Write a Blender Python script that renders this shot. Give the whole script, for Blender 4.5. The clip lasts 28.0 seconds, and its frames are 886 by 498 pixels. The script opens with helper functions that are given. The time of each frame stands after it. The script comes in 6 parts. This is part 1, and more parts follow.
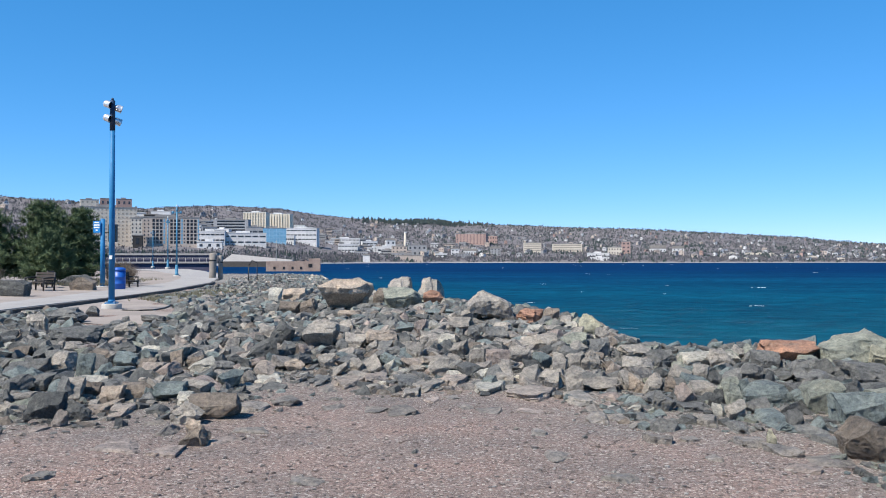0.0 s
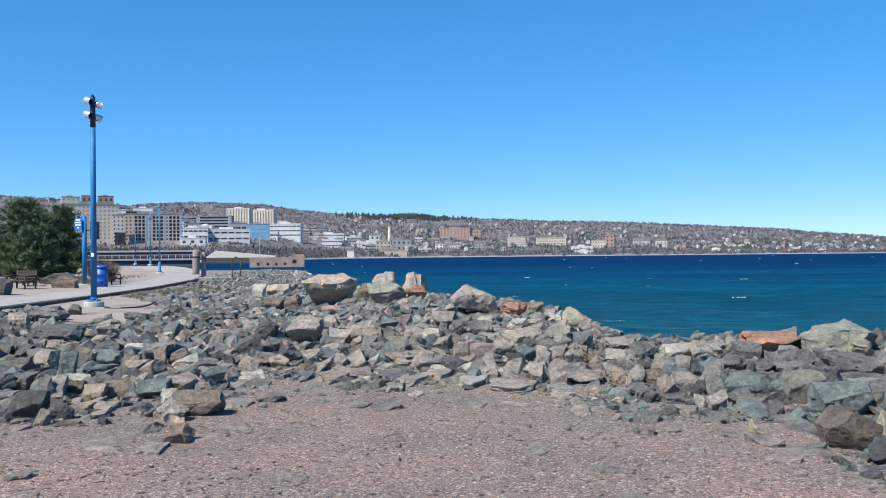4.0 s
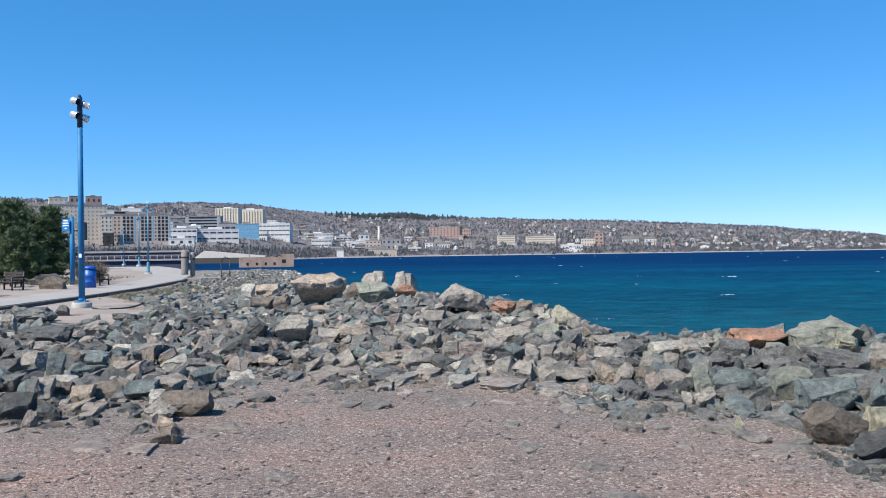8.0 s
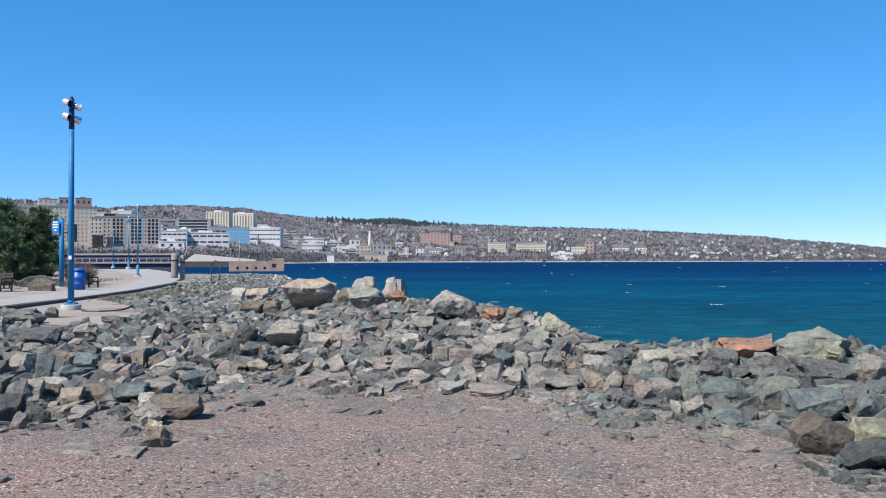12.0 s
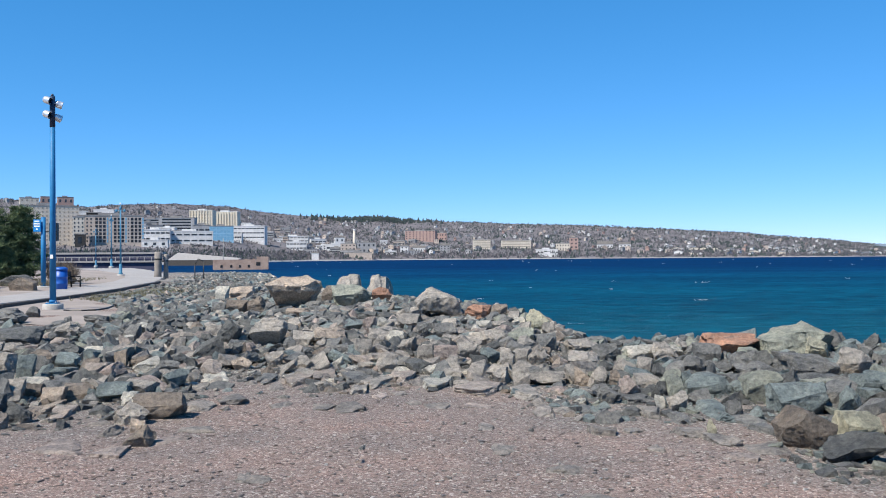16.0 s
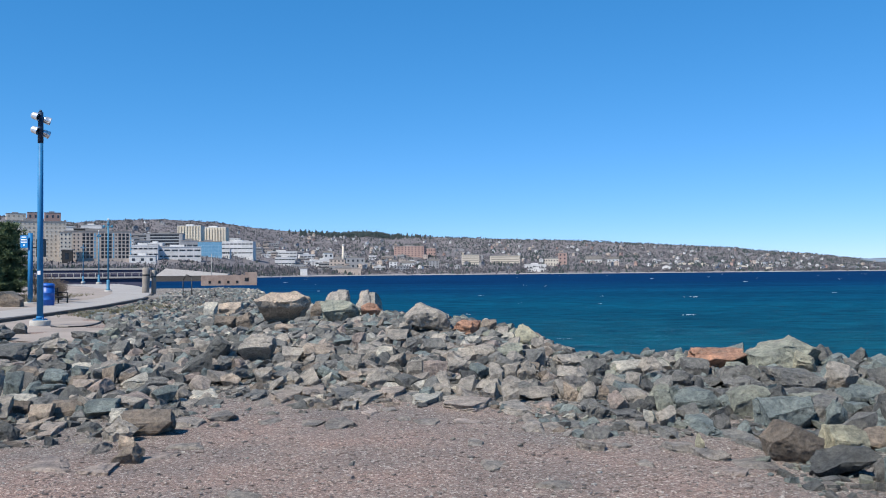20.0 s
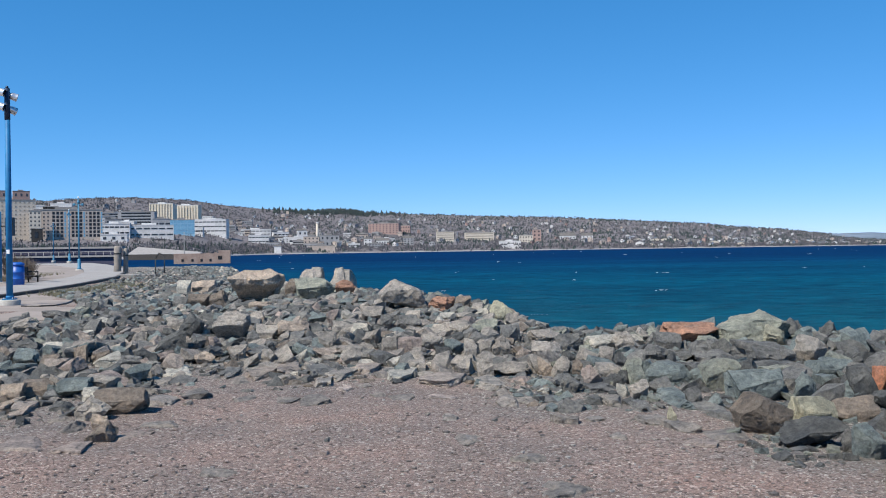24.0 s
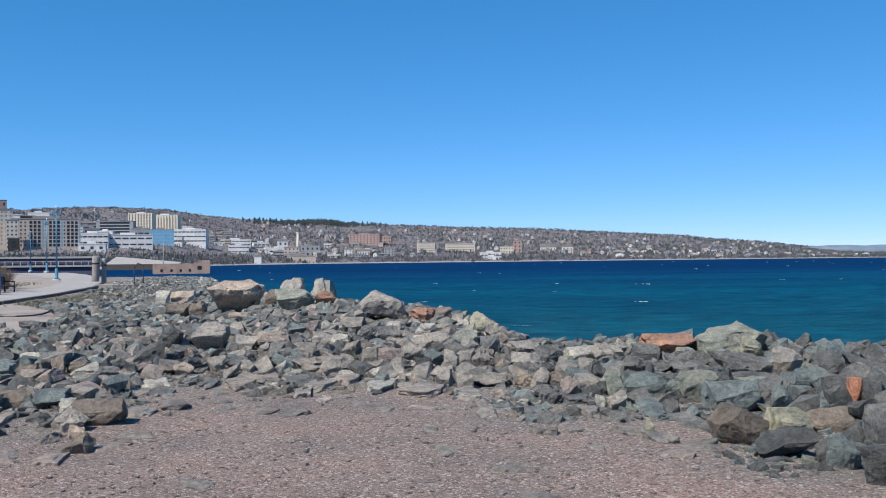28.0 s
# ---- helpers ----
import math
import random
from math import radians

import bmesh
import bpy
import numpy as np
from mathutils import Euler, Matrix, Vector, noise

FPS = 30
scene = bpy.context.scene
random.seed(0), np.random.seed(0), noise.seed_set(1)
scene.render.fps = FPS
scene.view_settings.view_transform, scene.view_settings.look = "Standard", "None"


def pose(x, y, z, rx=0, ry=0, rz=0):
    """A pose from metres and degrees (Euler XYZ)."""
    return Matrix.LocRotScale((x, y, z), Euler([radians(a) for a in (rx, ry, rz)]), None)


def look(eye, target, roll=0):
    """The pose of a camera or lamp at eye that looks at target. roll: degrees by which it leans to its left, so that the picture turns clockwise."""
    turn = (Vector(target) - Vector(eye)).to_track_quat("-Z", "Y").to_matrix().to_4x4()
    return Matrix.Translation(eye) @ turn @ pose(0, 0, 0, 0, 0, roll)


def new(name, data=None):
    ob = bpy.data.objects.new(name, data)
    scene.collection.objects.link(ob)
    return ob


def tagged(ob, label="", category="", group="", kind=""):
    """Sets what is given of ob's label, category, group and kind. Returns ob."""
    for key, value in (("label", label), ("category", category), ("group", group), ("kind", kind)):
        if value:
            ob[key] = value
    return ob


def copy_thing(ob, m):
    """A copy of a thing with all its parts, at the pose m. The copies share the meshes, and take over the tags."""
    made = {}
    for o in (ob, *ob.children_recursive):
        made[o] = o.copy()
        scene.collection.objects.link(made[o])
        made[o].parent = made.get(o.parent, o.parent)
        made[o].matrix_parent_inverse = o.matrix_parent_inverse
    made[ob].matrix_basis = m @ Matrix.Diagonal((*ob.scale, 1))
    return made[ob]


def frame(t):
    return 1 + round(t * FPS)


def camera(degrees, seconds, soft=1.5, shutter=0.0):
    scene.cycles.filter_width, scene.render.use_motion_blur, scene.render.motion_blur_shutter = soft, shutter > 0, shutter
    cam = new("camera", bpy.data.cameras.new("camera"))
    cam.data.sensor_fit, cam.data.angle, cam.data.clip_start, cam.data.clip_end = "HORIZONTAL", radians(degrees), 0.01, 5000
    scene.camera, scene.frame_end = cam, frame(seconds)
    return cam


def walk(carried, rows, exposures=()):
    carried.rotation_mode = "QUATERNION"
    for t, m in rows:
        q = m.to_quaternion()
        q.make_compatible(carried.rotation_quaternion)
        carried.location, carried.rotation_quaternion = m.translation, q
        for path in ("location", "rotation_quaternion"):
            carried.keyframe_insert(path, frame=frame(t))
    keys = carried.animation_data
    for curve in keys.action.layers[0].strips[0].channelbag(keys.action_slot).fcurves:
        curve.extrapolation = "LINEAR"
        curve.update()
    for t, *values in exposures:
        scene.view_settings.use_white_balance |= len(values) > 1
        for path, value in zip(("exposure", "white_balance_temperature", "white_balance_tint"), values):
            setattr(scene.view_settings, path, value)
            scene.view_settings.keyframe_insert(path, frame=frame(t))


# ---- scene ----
cam = camera(52.7, 28.0, soft=1.0)
PATH = [
    (0, (-0.011, -0.319, 1.67), (-0.024, 1.681, 1.697), 0.0),
    (0.5, (-0.011, -0.312, 1.67), (-0.009, 1.687, 1.699), -0.3),
    (1, (-0.004, -0.308, 1.67), (0.003, 1.691, 1.701), -0.3),
    (1.5, (-0.003, -0.309, 1.672), (0.002, 1.69, 1.7), -0.1),
    (2, (-0.005, -0.316, 1.67), (0.006, 1.684, 1.692), 0.0),
    (2.5, (0.006, -0.314, 1.671), (0.017, 1.686, 1.694), -0.2),
    (3, (0.003, -0.32, 1.672), (0.019, 1.68, 1.689), -0.3),
    (3.5, (0.003, -0.332, 1.671), (0.023, 1.668, 1.683), -0.4),
    (5.5, (0.011, -0.345, 1.673), (0.032, 1.655, 1.701), -0.8),
    (6, (0.011, -0.349, 1.678), (0.036, 1.65, 1.702), -0.6),
    (6.5, (0.012, -0.352, 1.674), (0.045, 1.648, 1.698), -0.9),
    (7, (0.022, -0.346, 1.672), (0.062, 1.653, 1.679), -0.6),
    (7.5, (0.025, -0.342, 1.668), (0.072, 1.658, 1.674), -0.6),
    (8, (0.021, -0.347, 1.671), (0.066, 1.653, 1.683), -0.8),
    (8.5, (0.022, -0.357, 1.674), (0.073, 1.642, 1.696), -0.9),
    (9, (0.022, -0.359, 1.668), (0.065, 1.641, 1.684), -0.9),
    (9.5, (0.022, -0.365, 1.67), (0.063, 1.634, 1.698), -0.8),
    (10, (0.021, -0.369, 1.674), (0.07, 1.63, 1.708), -0.8),
    (10.5, (0.018, -0.383, 1.672), (0.078, 1.616, 1.704), -0.9),
    (11, (0.017, -0.379, 1.669), (0.067, 1.62, 1.701), -0.7),
    (11.5, (0.014, -0.387, 1.673), (0.072, 1.611, 1.702), -0.5),
    (12, (0.01, -0.386, 1.673), (0.076, 1.612, 1.699), -0.1),
    (12.5, (0.012, -0.38, 1.671), (0.078, 1.619, 1.7), -0.2),
    (14.5, (0.022, -0.378, 1.668), (0.106, 1.62, 1.691), 0.0),
    (15, (0.02, -0.362, 1.668), (0.104, 1.637, 1.671), -0.0),
    (15.5, (0.021, -0.366, 1.666), (0.125, 1.631, 1.68), -0.3),
    (16, (0.016, -0.366, 1.664), (0.116, 1.632, 1.684), -0.4),
    (16.5, (0.02, -0.371, 1.667), (0.128, 1.626, 1.683), -0.5),
    (17, (0.017, -0.385, 1.666), (0.139, 1.611, 1.687), -0.6),
    (17.5, (0.022, -0.383, 1.666), (0.15, 1.613, 1.684), -0.8),
    (18, (0.024, -0.388, 1.671), (0.147, 1.608, 1.696), -1.0),
    (18.5, (0.023, -0.39, 1.667), (0.155, 1.605, 1.69), -0.7),
    (19, (0.017, -0.398, 1.667), (0.147, 1.598, 1.69), -0.7),
    (19.5, (0.01, -0.405, 1.67), (0.151, 1.589, 1.709), -0.2),
    (20, (0.01, -0.407, 1.669), (0.135, 1.589, 1.723), -0.5),
    (21, (0.015, -0.397, 1.664), (0.168, 1.597, 1.685), -0.6),
    (21.5, (0.02, -0.39, 1.665), (0.186, 1.603, 1.679), -0.6),
    (23.5, (0.023, -0.399, 1.659), (0.201, 1.593, 1.672), -1.0),
    (24, (0.016, -0.402, 1.659), (0.197, 1.59, 1.661), -0.8),
    (24.5, (0.018, -0.413, 1.664), (0.199, 1.579, 1.665), -0.7),
    (25, (0.022, -0.418, 1.662), (0.221, 1.572, 1.66), -0.7),
    (25.5, (0.017, -0.42, 1.664), (0.207, 1.571, 1.659), -0.5),
    (26, (0.017, -0.419, 1.658), (0.215, 1.572, 1.655), -0.6),
    (26.5, (0.021, -0.422, 1.664), (0.226, 1.568, 1.667), -0.7),
    (27, (0.014, -0.445, 1.666), (0.225, 1.543, 1.702), -0.5),
    (27.5, (0.018, -0.447, 1.668), (0.236, 1.541, 1.704), -0.6),
    (28, (0.018, -0.445, 1.663), (0.242, 1.543, 1.689), -0.6),
]
walk(cam, [(t, look(eye, target, roll)) for t, eye, target, roll in PATH],
     exposures=[(0, 0.57, 6500, 10), (12, 0.54, 6500, 10), (18, 0.55, 6500, 10), (20, 0.42, 6450, 10), (21, 0.35, 6450, 10), (28, 0.34, 6450, 10)])

# ------------------------------------------------------------ light
SUN_DIR = Vector((-0.47, -0.41, 0.78)).normalized()
world = bpy.data.worlds.new("sky")
scene.world = world
world.use_nodes = True
wn, wl = world.node_tree.nodes, world.node_tree.links
sky = wn.new("ShaderNodeTexSky")
sky.sky_type = "NISHITA"
sky.sun_disc = False
sky.sun_elevation = math.asin(SUN_DIR.z)
sky.sun_rotation = math.atan2(SUN_DIR.x, SUN_DIR.y)
sky.altitude = 200
sky.air_density = 0.55
sky.dust_density = 0.0
sky.ozone_density = 1.2
rich = wn.new("ShaderNodeHueSaturation")
rich.inputs["Saturation"].default_value = 1.2
clear = wn.new("ShaderNodeMix")
clear.data_type, clear.blend_type = "RGBA", "MULTIPLY"
clear.inputs["Factor"].default_value = 1.0
clear.inputs["B"].default_value = (0.55, 0.86, 1.0, 1)
wl.new(sky.outputs[0], rich.inputs["Color"])
wl.new(rich.outputs[0], clear.inputs["A"])
# clear, dry air: evens the green and blue from zenith to horizon
split, join = wn.new("ShaderNodeSeparateColor"), wn.new("ShaderNodeCombineColor")
wl.new(clear.outputs["Result"], split.inputs[0])
for channel, (gain, power) in enumerate(((0.84, 0.96), (1.28, 0.63), (1.76, 0.61))):
    raised, scaled = wn.new("ShaderNodeMath"), wn.new("ShaderNodeMath")
    raised.operation, scaled.operation = "POWER", "MULTIPLY"
    raised.inputs[1].default_value, scaled.inputs[1].default_value = power, gain
    wl.new(split.outputs[channel], raised.inputs[0])
    wl.new(raised.outputs[0], scaled.inputs[0])
    wl.new(scaled.outputs[0], join.inputs[channel])
wl.new(join.outputs[0], wn["Background"].inputs["Color"])
wn["Background"].inputs["Strength"].default_value = 0.14
sun_data = bpy.data.lights.new("sun", "SUN")
sun_data.energy, sun_data.angle, sun_data.color = 5.0, radians(0.53), (1.0, 0.94, 0.85)
sun = new("sun", sun_data)
sun.matrix_world = look(SUN_DIR * 100, (0, 0, 0))

# ------------------------------------------------------------ mesh helpers
def bm_box(bm, x0, x1, y0, y1, z0, z1, bevel=0.0):
    res = bmesh.ops.create_cube(bm, size=1.0)
    vs = res["verts"]
    for v in vs:
        v.co = Vector(((x0 + x1) / 2 + v.co.x * (x1 - x0), (y0 + y1) / 2 + v.co.y * (y1 - y0), (z0 + z1) / 2 + v.co.z * (z1 - z0)))
    if bevel:
        es = list({e for v in vs for e in v.link_edges})
        bmesh.ops.bevel(bm, geom=es, offset=bevel, segments=2, affect="EDGES", profile=0.6)
    return vs


def bm_rod(bm, p0, p1, r0, r1=None, n=12, cap=True):
    p0, p1 = Vector(p0), Vector(p1)
    r1 = r0 if r1 is None else r1
    d = p1 - p0
    q = d.to_track_quat("Z", "Y").to_matrix()
    rings = []
    for p, r in ((p0, r0), (p1, r1)):
        rings.append([bm.verts.new(p + q @ Vector((r * math.cos(2 * math.pi * i / n), r * math.sin(2 * math.pi * i / n), 0))) for i in range(n)])
    for i in range(n):
        f = bm.faces.new((rings[0][i], rings[0][(i + 1) % n], rings[1][(i + 1) % n], rings[1][i]))
        f.smooth = n > 6
    if cap:
        bm.faces.new(rings[0][::-1])
        bm.faces.new(rings[1])


def bm_lathe(bm, profile, origin, axis, n=16):
    """Turn (radius, along) pairs about an axis."""
    q = Vector(axis).to_track_quat("Z", "Y").to_matrix()
    rings = []
    for r, a in profile:
        rings.append([bm.verts.new(Vector(origin) + q @ Vector((r * math.cos(2 * math.pi * i / n), r * math.sin(2 * math.pi * i / n), a))) for i in range(n)])
    for k in range(len(rings) - 1):
        for i in range(n):
            f = bm.faces.new((rings[k][i], rings[k][(i + 1) % n], rings[k + 1][(i + 1) % n], rings[k + 1][i]))
            f.smooth = True
    bm.faces.new(rings[0][::-1])
    bm.faces.new(rings[-1])


def mesh_of(bm, name, material):
    bmesh.ops.recalc_face_normals(bm, faces=bm.faces)
    me = bpy.data.meshes.new(name)
    bm.to_mesh(me)
    bm.free()
    me.materials.append(material)
    return me


def part(name, bm, material, parent, label=""):
    ob = new(name, mesh_of(bm, name, material))
    ob.parent = parent
    return tagged(ob, label)


def thing(name, m, label, category, group=""):
    ob = new(name)
    ob.matrix_world = m
    ob.empty_display_size = 0.2
    return tagged(ob, label, category, group)


def solid(name, verts, faces, material, smooth=False):
    me = bpy.data.meshes.new(name)
    me.from_pydata(verts, [], faces)
    me.materials.append(material)
    if smooth:
        me.polygons.foreach_set("use_smooth", [True] * len(me.polygons))
    me.update()
    return new(name, me)


# ------------------------------------------------------------ materials
def nodes_of(name, rough=0.8, metal=0.0, spec=0.5):
    m = bpy.data.materials.new(name)
    m.use_nodes = True
    n, l = m.node_tree.nodes, m.node_tree.links
    b = n["Principled BSDF"]
    b.inputs["Roughness"].default_value = rough
    b.inputs["Metallic"].default_value = metal
    b.inputs["Specular IOR Level"].default_value = spec
    return m, n, l, b


def noise_node(n, l, coord, scale, detail=4.0, rough=0.6):
    t = n.new("ShaderNodeTexNoise")
    t.inputs["Scale"].default_value = scale
    t.inputs["Detail"].default_value = detail
    t.inputs["Roughness"].default_value = rough
    l.new(coord, t.inputs["Vector"])
    return t.outputs["Fac"]


def ramp(n, l, fac, stops, mode="LINEAR"):
    r = n.new("ShaderNodeValToRGB")
    r.color_ramp.interpolation = mode
    el = r.color_ramp.elements
    while len(el) < len(stops):
        el.new(0.5)
    for e, (p, c) in zip(el, stops):
        e.position, e.color = p, (*c, 1)
    l.new(fac, r.inputs["Fac"])
    return r.outputs["Color"]


def mix(n, l, fac, a, b, mode="MIX"):
    m = n.new("ShaderNodeMix")
    m.data_type, m.blend_type = "RGBA", mode
    if isinstance(fac, float):
        m.inputs["Factor"].default_value = fac
    else:
        l.new(fac, m.inputs["Factor"])
    for sock, v in ((m.inputs["A"], a), (m.inputs["B"], b)):
        if isinstance(v, tuple):
            sock.default_value = (*v, 1)
        else:
            l.new(v, sock)
    return m.outputs["Result"]


def bump(n, l, b, height, strength, dist):
    k = n.new("ShaderNodeBump")
    k.inputs["Strength"].default_value = strength
    k.inputs["Distance"].default_value = dist
    l.new(height, k.inputs["Height"])
    l.new(k.outputs["Normal"], b.inputs["Normal"])


def surface(name, c1, c2, scale=6.0, fine=60.0, rough=0.8, metal=0.0, relief=0.3, dist=0.01, spec=0.4, amount=0.5):
    """Two-scale mottled surface in world metres."""
    m, n, l, b = nodes_of(name, rough, metal, spec)
    p = n.new("ShaderNodeNewGeometry").outputs["Position"]
    big = noise_node(n, l, p, scale)
    small = noise_node(n, l, p, fine, 5.0)
    col = ramp(n, l, big, [(0.32, c1), (0.68, c2)])
    dirt = ramp(n, l, small, [(0.3, (0.62, 0.62, 0.62)), (0.7, (1.25, 1.25, 1.25))])
    l.new(mix(n, l, amount, col, mix(n, l, 1.0, col, dirt, "MULTIPLY")), b.inputs["Base Color"])
    bump(n, l, b, small, relief, dist)
    return m


def rock_material(name, tints, island=False):
    """Broken stone: one tint a stone, mineral mottling, pale and rusty stains, fine relief."""
    m, n, l, b = nodes_of(name, 0.85, 0.0, 0.3)
    g = n.new("ShaderNodeNewGeometry")
    p = g.outputs["Position"]
    rnd = g.outputs["Random Per Island"] if island else n.new("ShaderNodeObjectInfo").outputs["Random"]
    if len(tints) > 1:
        step = [(i / len(tints), c) for i, c in enumerate(tints)]
        col = ramp(n, l, rnd, step, "CONSTANT")
    else:
        tone = ramp(n, l, rnd, [(0.0, (0.85, 0.85, 0.85)), (1.0, (1.15, 1.15, 1.15))])
        col = mix(n, l, 1.0, tints[0], tone, "MULTIPLY")
    patch = noise_node(n, l, p, 3.5, 8.0, 0.72)
    grain = noise_node(n, l, p, 19.0, 10.0, 0.8)
    fine = noise_node(n, l, p, 110.0, 4.0, 0.7)
    col = mix(n, l, 1.0, col, ramp(n, l, patch, [(0.34, (0.58, 0.60, 0.63)), (0.5, (1.0, 1.0, 1.0)), (0.66, (1.42, 1.36, 1.28))]), "MULTIPLY")
    col = mix(n, l, 1.0, col, ramp(n, l, grain, [(0.33, (0.48, 0.48, 0.48)), (0.5, (1.0, 1.0, 1.0)), (0.67, (1.5, 1.48, 1.44))]), "MULTIPLY")
    lichen = ramp(n, l, noise_node(n, l, p, 5.0, 8.0, 0.75), [(0.56, (0, 0, 0)), (0.66, (1, 1, 1))])
    sep = n.new("ShaderNodeMath")
    sep.operation = "MULTIPLY"
    sep.inputs[1].default_value = 0.35
    l.new(lichen, sep.inputs[0])
    col = mix(n, l, sep.outputs[0], col, (0.34, 0.33, 0.29))
    l.new(col, b.inputs["Base Color"])
    add = n.new("ShaderNodeMath")
    add.operation = "MULTIPLY_ADD"
    add.inputs[1].default_value = 0.35
    l.new(fine, add.inputs[0])
    l.new(grain, add.inputs[2])
    bump(n, l, b, add.outputs[0], 1.0, 0.05)
    return m


def gravel_material():
    m, n, l, b = nodes_of("gravel_ground", 0.92, 0.0, 0.2)
    p = n.new("ShaderNodeNewGeometry").outputs["Position"]
    warp = n.new("ShaderNodeTexNoise")
    warp.inputs["Scale"].default_value = 34.0
    l.new(p, warp.inputs["Vector"])
    push = n.new("ShaderNodeVectorMath")
    push.operation = "MULTIPLY_ADD"
    push.inputs[1].default_value = (0.05, 0.05, 0.05)
    l.new(warp.outputs["Color"], push.inputs[0])
    l.new(p, push.inputs[2])
    p = push.outputs[0]
    v = n.new("ShaderNodeTexVoronoi")
    v.inputs["Scale"].default_value = 52.0
    l.new(p, v.inputs["Vector"])
    v2 = n.new("ShaderNodeTexVoronoi")
    v2.inputs["Scale"].default_value = 130.0
    l.new(p, v2.inputs["Vector"])
    bw = n.new("ShaderNodeSeparateColor")
    l.new(v.outputs["Color"], bw.inputs[0])
    bw2 = n.new("ShaderNodeSeparateColor")
    l.new(v2.outputs["Color"], bw2.inputs[0])
    stones = ramp(n, l, bw.outputs[0], [(0.0, (0.096, 0.078, 0.069)), (0.22, (0.202, 0.153, 0.134)), (0.52, (0.28, 0.212, 0.184)), (0.8, (0.196, 0.166, 0.15)), (0.94, (0.42, 0.37, 0.33))])
    grit = ramp(n, l, bw2.outputs[1], [(0.0, (0.55, 0.55, 0.55)), (0.5, (1.0, 1.0, 1.0)), (1.0, (1.4, 1.4, 1.4))])
    col = mix(n, l, 0.75, stones, mix(n, l, 1.0, stones, grit, "MULTIPLY"))
    big = noise_node(n, l, p, 0.55, 4.0)
    col = mix(n, l, 1.0, col, ramp(n, l, big, [(0.32, (0.78, 0.82, 0.84)), (0.5, (1.0, 0.98, 0.96)), (0.68, (1.22, 1.08, 1.02))]), "MULTIPLY")
    crushed = n.new("ShaderNodeAttribute")
    crushed.attribute_name = "crushed"
    grey = mix(n, l, 1.0, col, (0.85, 0.99, 1.02), "MULTIPLY")
    col = mix(n, l, crushed.outputs["Fac"], col, grey)
    l.new(col, b.inputs["Base Color"])
    inv = n.new("ShaderNodeMath")
    inv.operation = "MULTIPLY_ADD"
    inv.inputs[1].default_value = -1.0
    l.new(v.outputs["Distance"], inv.inputs[0])
    sc = n.new("ShaderNodeMath")
    sc.operation = "MULTIPLY"
    sc.inputs[1].default_value = -0.4
    l.new(v2.outputs["Distance"], sc.inputs[0])
    l.new(sc.outputs[0], inv.inputs[2])
    bump(n, l, b, inv.outputs[0], 0.85, 0.018)
    return m


def water_material():
    m = bpy.data.materials.new("lake_water")
    m.use_nodes = True
    n, l = m.node_tree.nodes, m.node_tree.links
    n.remove(n["Principled BSDF"])
    body, gloss, both = n.new("ShaderNodeBsdfDiffuse"), n.new("ShaderNodeBsdfGlossy"), n.new("ShaderNodeMixShader")
    gloss.inputs["Roughness"].default_value = 0.28
    both.inputs["Fac"].default_value = 0.035
    l.new(body.outputs[0], both.inputs[1])
    l.new(gloss.outputs[0], both.inputs[2])
    l.new(both.outputs[0], n["Material Output"].inputs["Surface"])
    p = n.new("ShaderNodeNewGeometry").outputs["Position"]
    sep = n.new("ShaderNodeSeparateXYZ")
    l.new(p, sep.inputs[0])
    # shallows along the near bank, sandbars farther out, deep water beyond
    wob = noise_node(n, l, p, 0.012, 3.0)
    k = n.new("ShaderNodeMath")
    k.operation = "MULTIPLY_ADD"
    k.inputs[1].default_value = 130.0
    l.new(wob, k.inputs[0])
    l.new(sep.outputs["Y"], k.inputs[2])
    mr = n.new("ShaderNodeMapRange")
    mr.inputs["From Min"].default_value = 60.0
    mr.inputs["From Max"].default_value = 330.0
    l.new(k.outputs[0], mr.inputs["Value"])
    col = ramp(n, l, mr.outputs[0], [(0.0, (0.0015, 0.062, 0.098)), (0.3, (0.001, 0.057, 0.111)), (0.6, (0.0008, 0.037, 0.10)), (1.0, (0.0004, 0.023, 0.081))])
    mp = n.new("ShaderNodeMapping")
    mp.inputs["Scale"].default_value = (0.45, 1.0, 1.0)
    mp.inputs["Rotation"].default_value = (0, 0, radians(12))
    l.new(p, mp.inputs["Vector"])
    w1 = noise_node(n, l, mp.outputs[0], 0.9, 8.0, 0.7)
    w2 = noise_node(n, l, mp.outputs[0], 0.05, 4.0, 0.6)
    # light and dark of the ripples painted into the colour from the bump noise
    col = mix(n, l, 1.0, col, ramp(n, l, w1, [(0.36, (0.55, 0.62, 0.68)), (0.64, (1.45, 1.36, 1.28))]), "MULTIPLY")
    col = mix(n, l, 1.0, col, ramp(n, l, w2, [(0.36, (0.75, 0.8, 0.85)), (0.64, (1.25, 1.2, 1.15))]), "MULTIPLY")
    l.new(col, body.inputs["Color"])
    bump(n, l, body, w1, 1.0, 0.4)
    bump(n, l, gloss, w1, 1.0, 0.5)
    return m


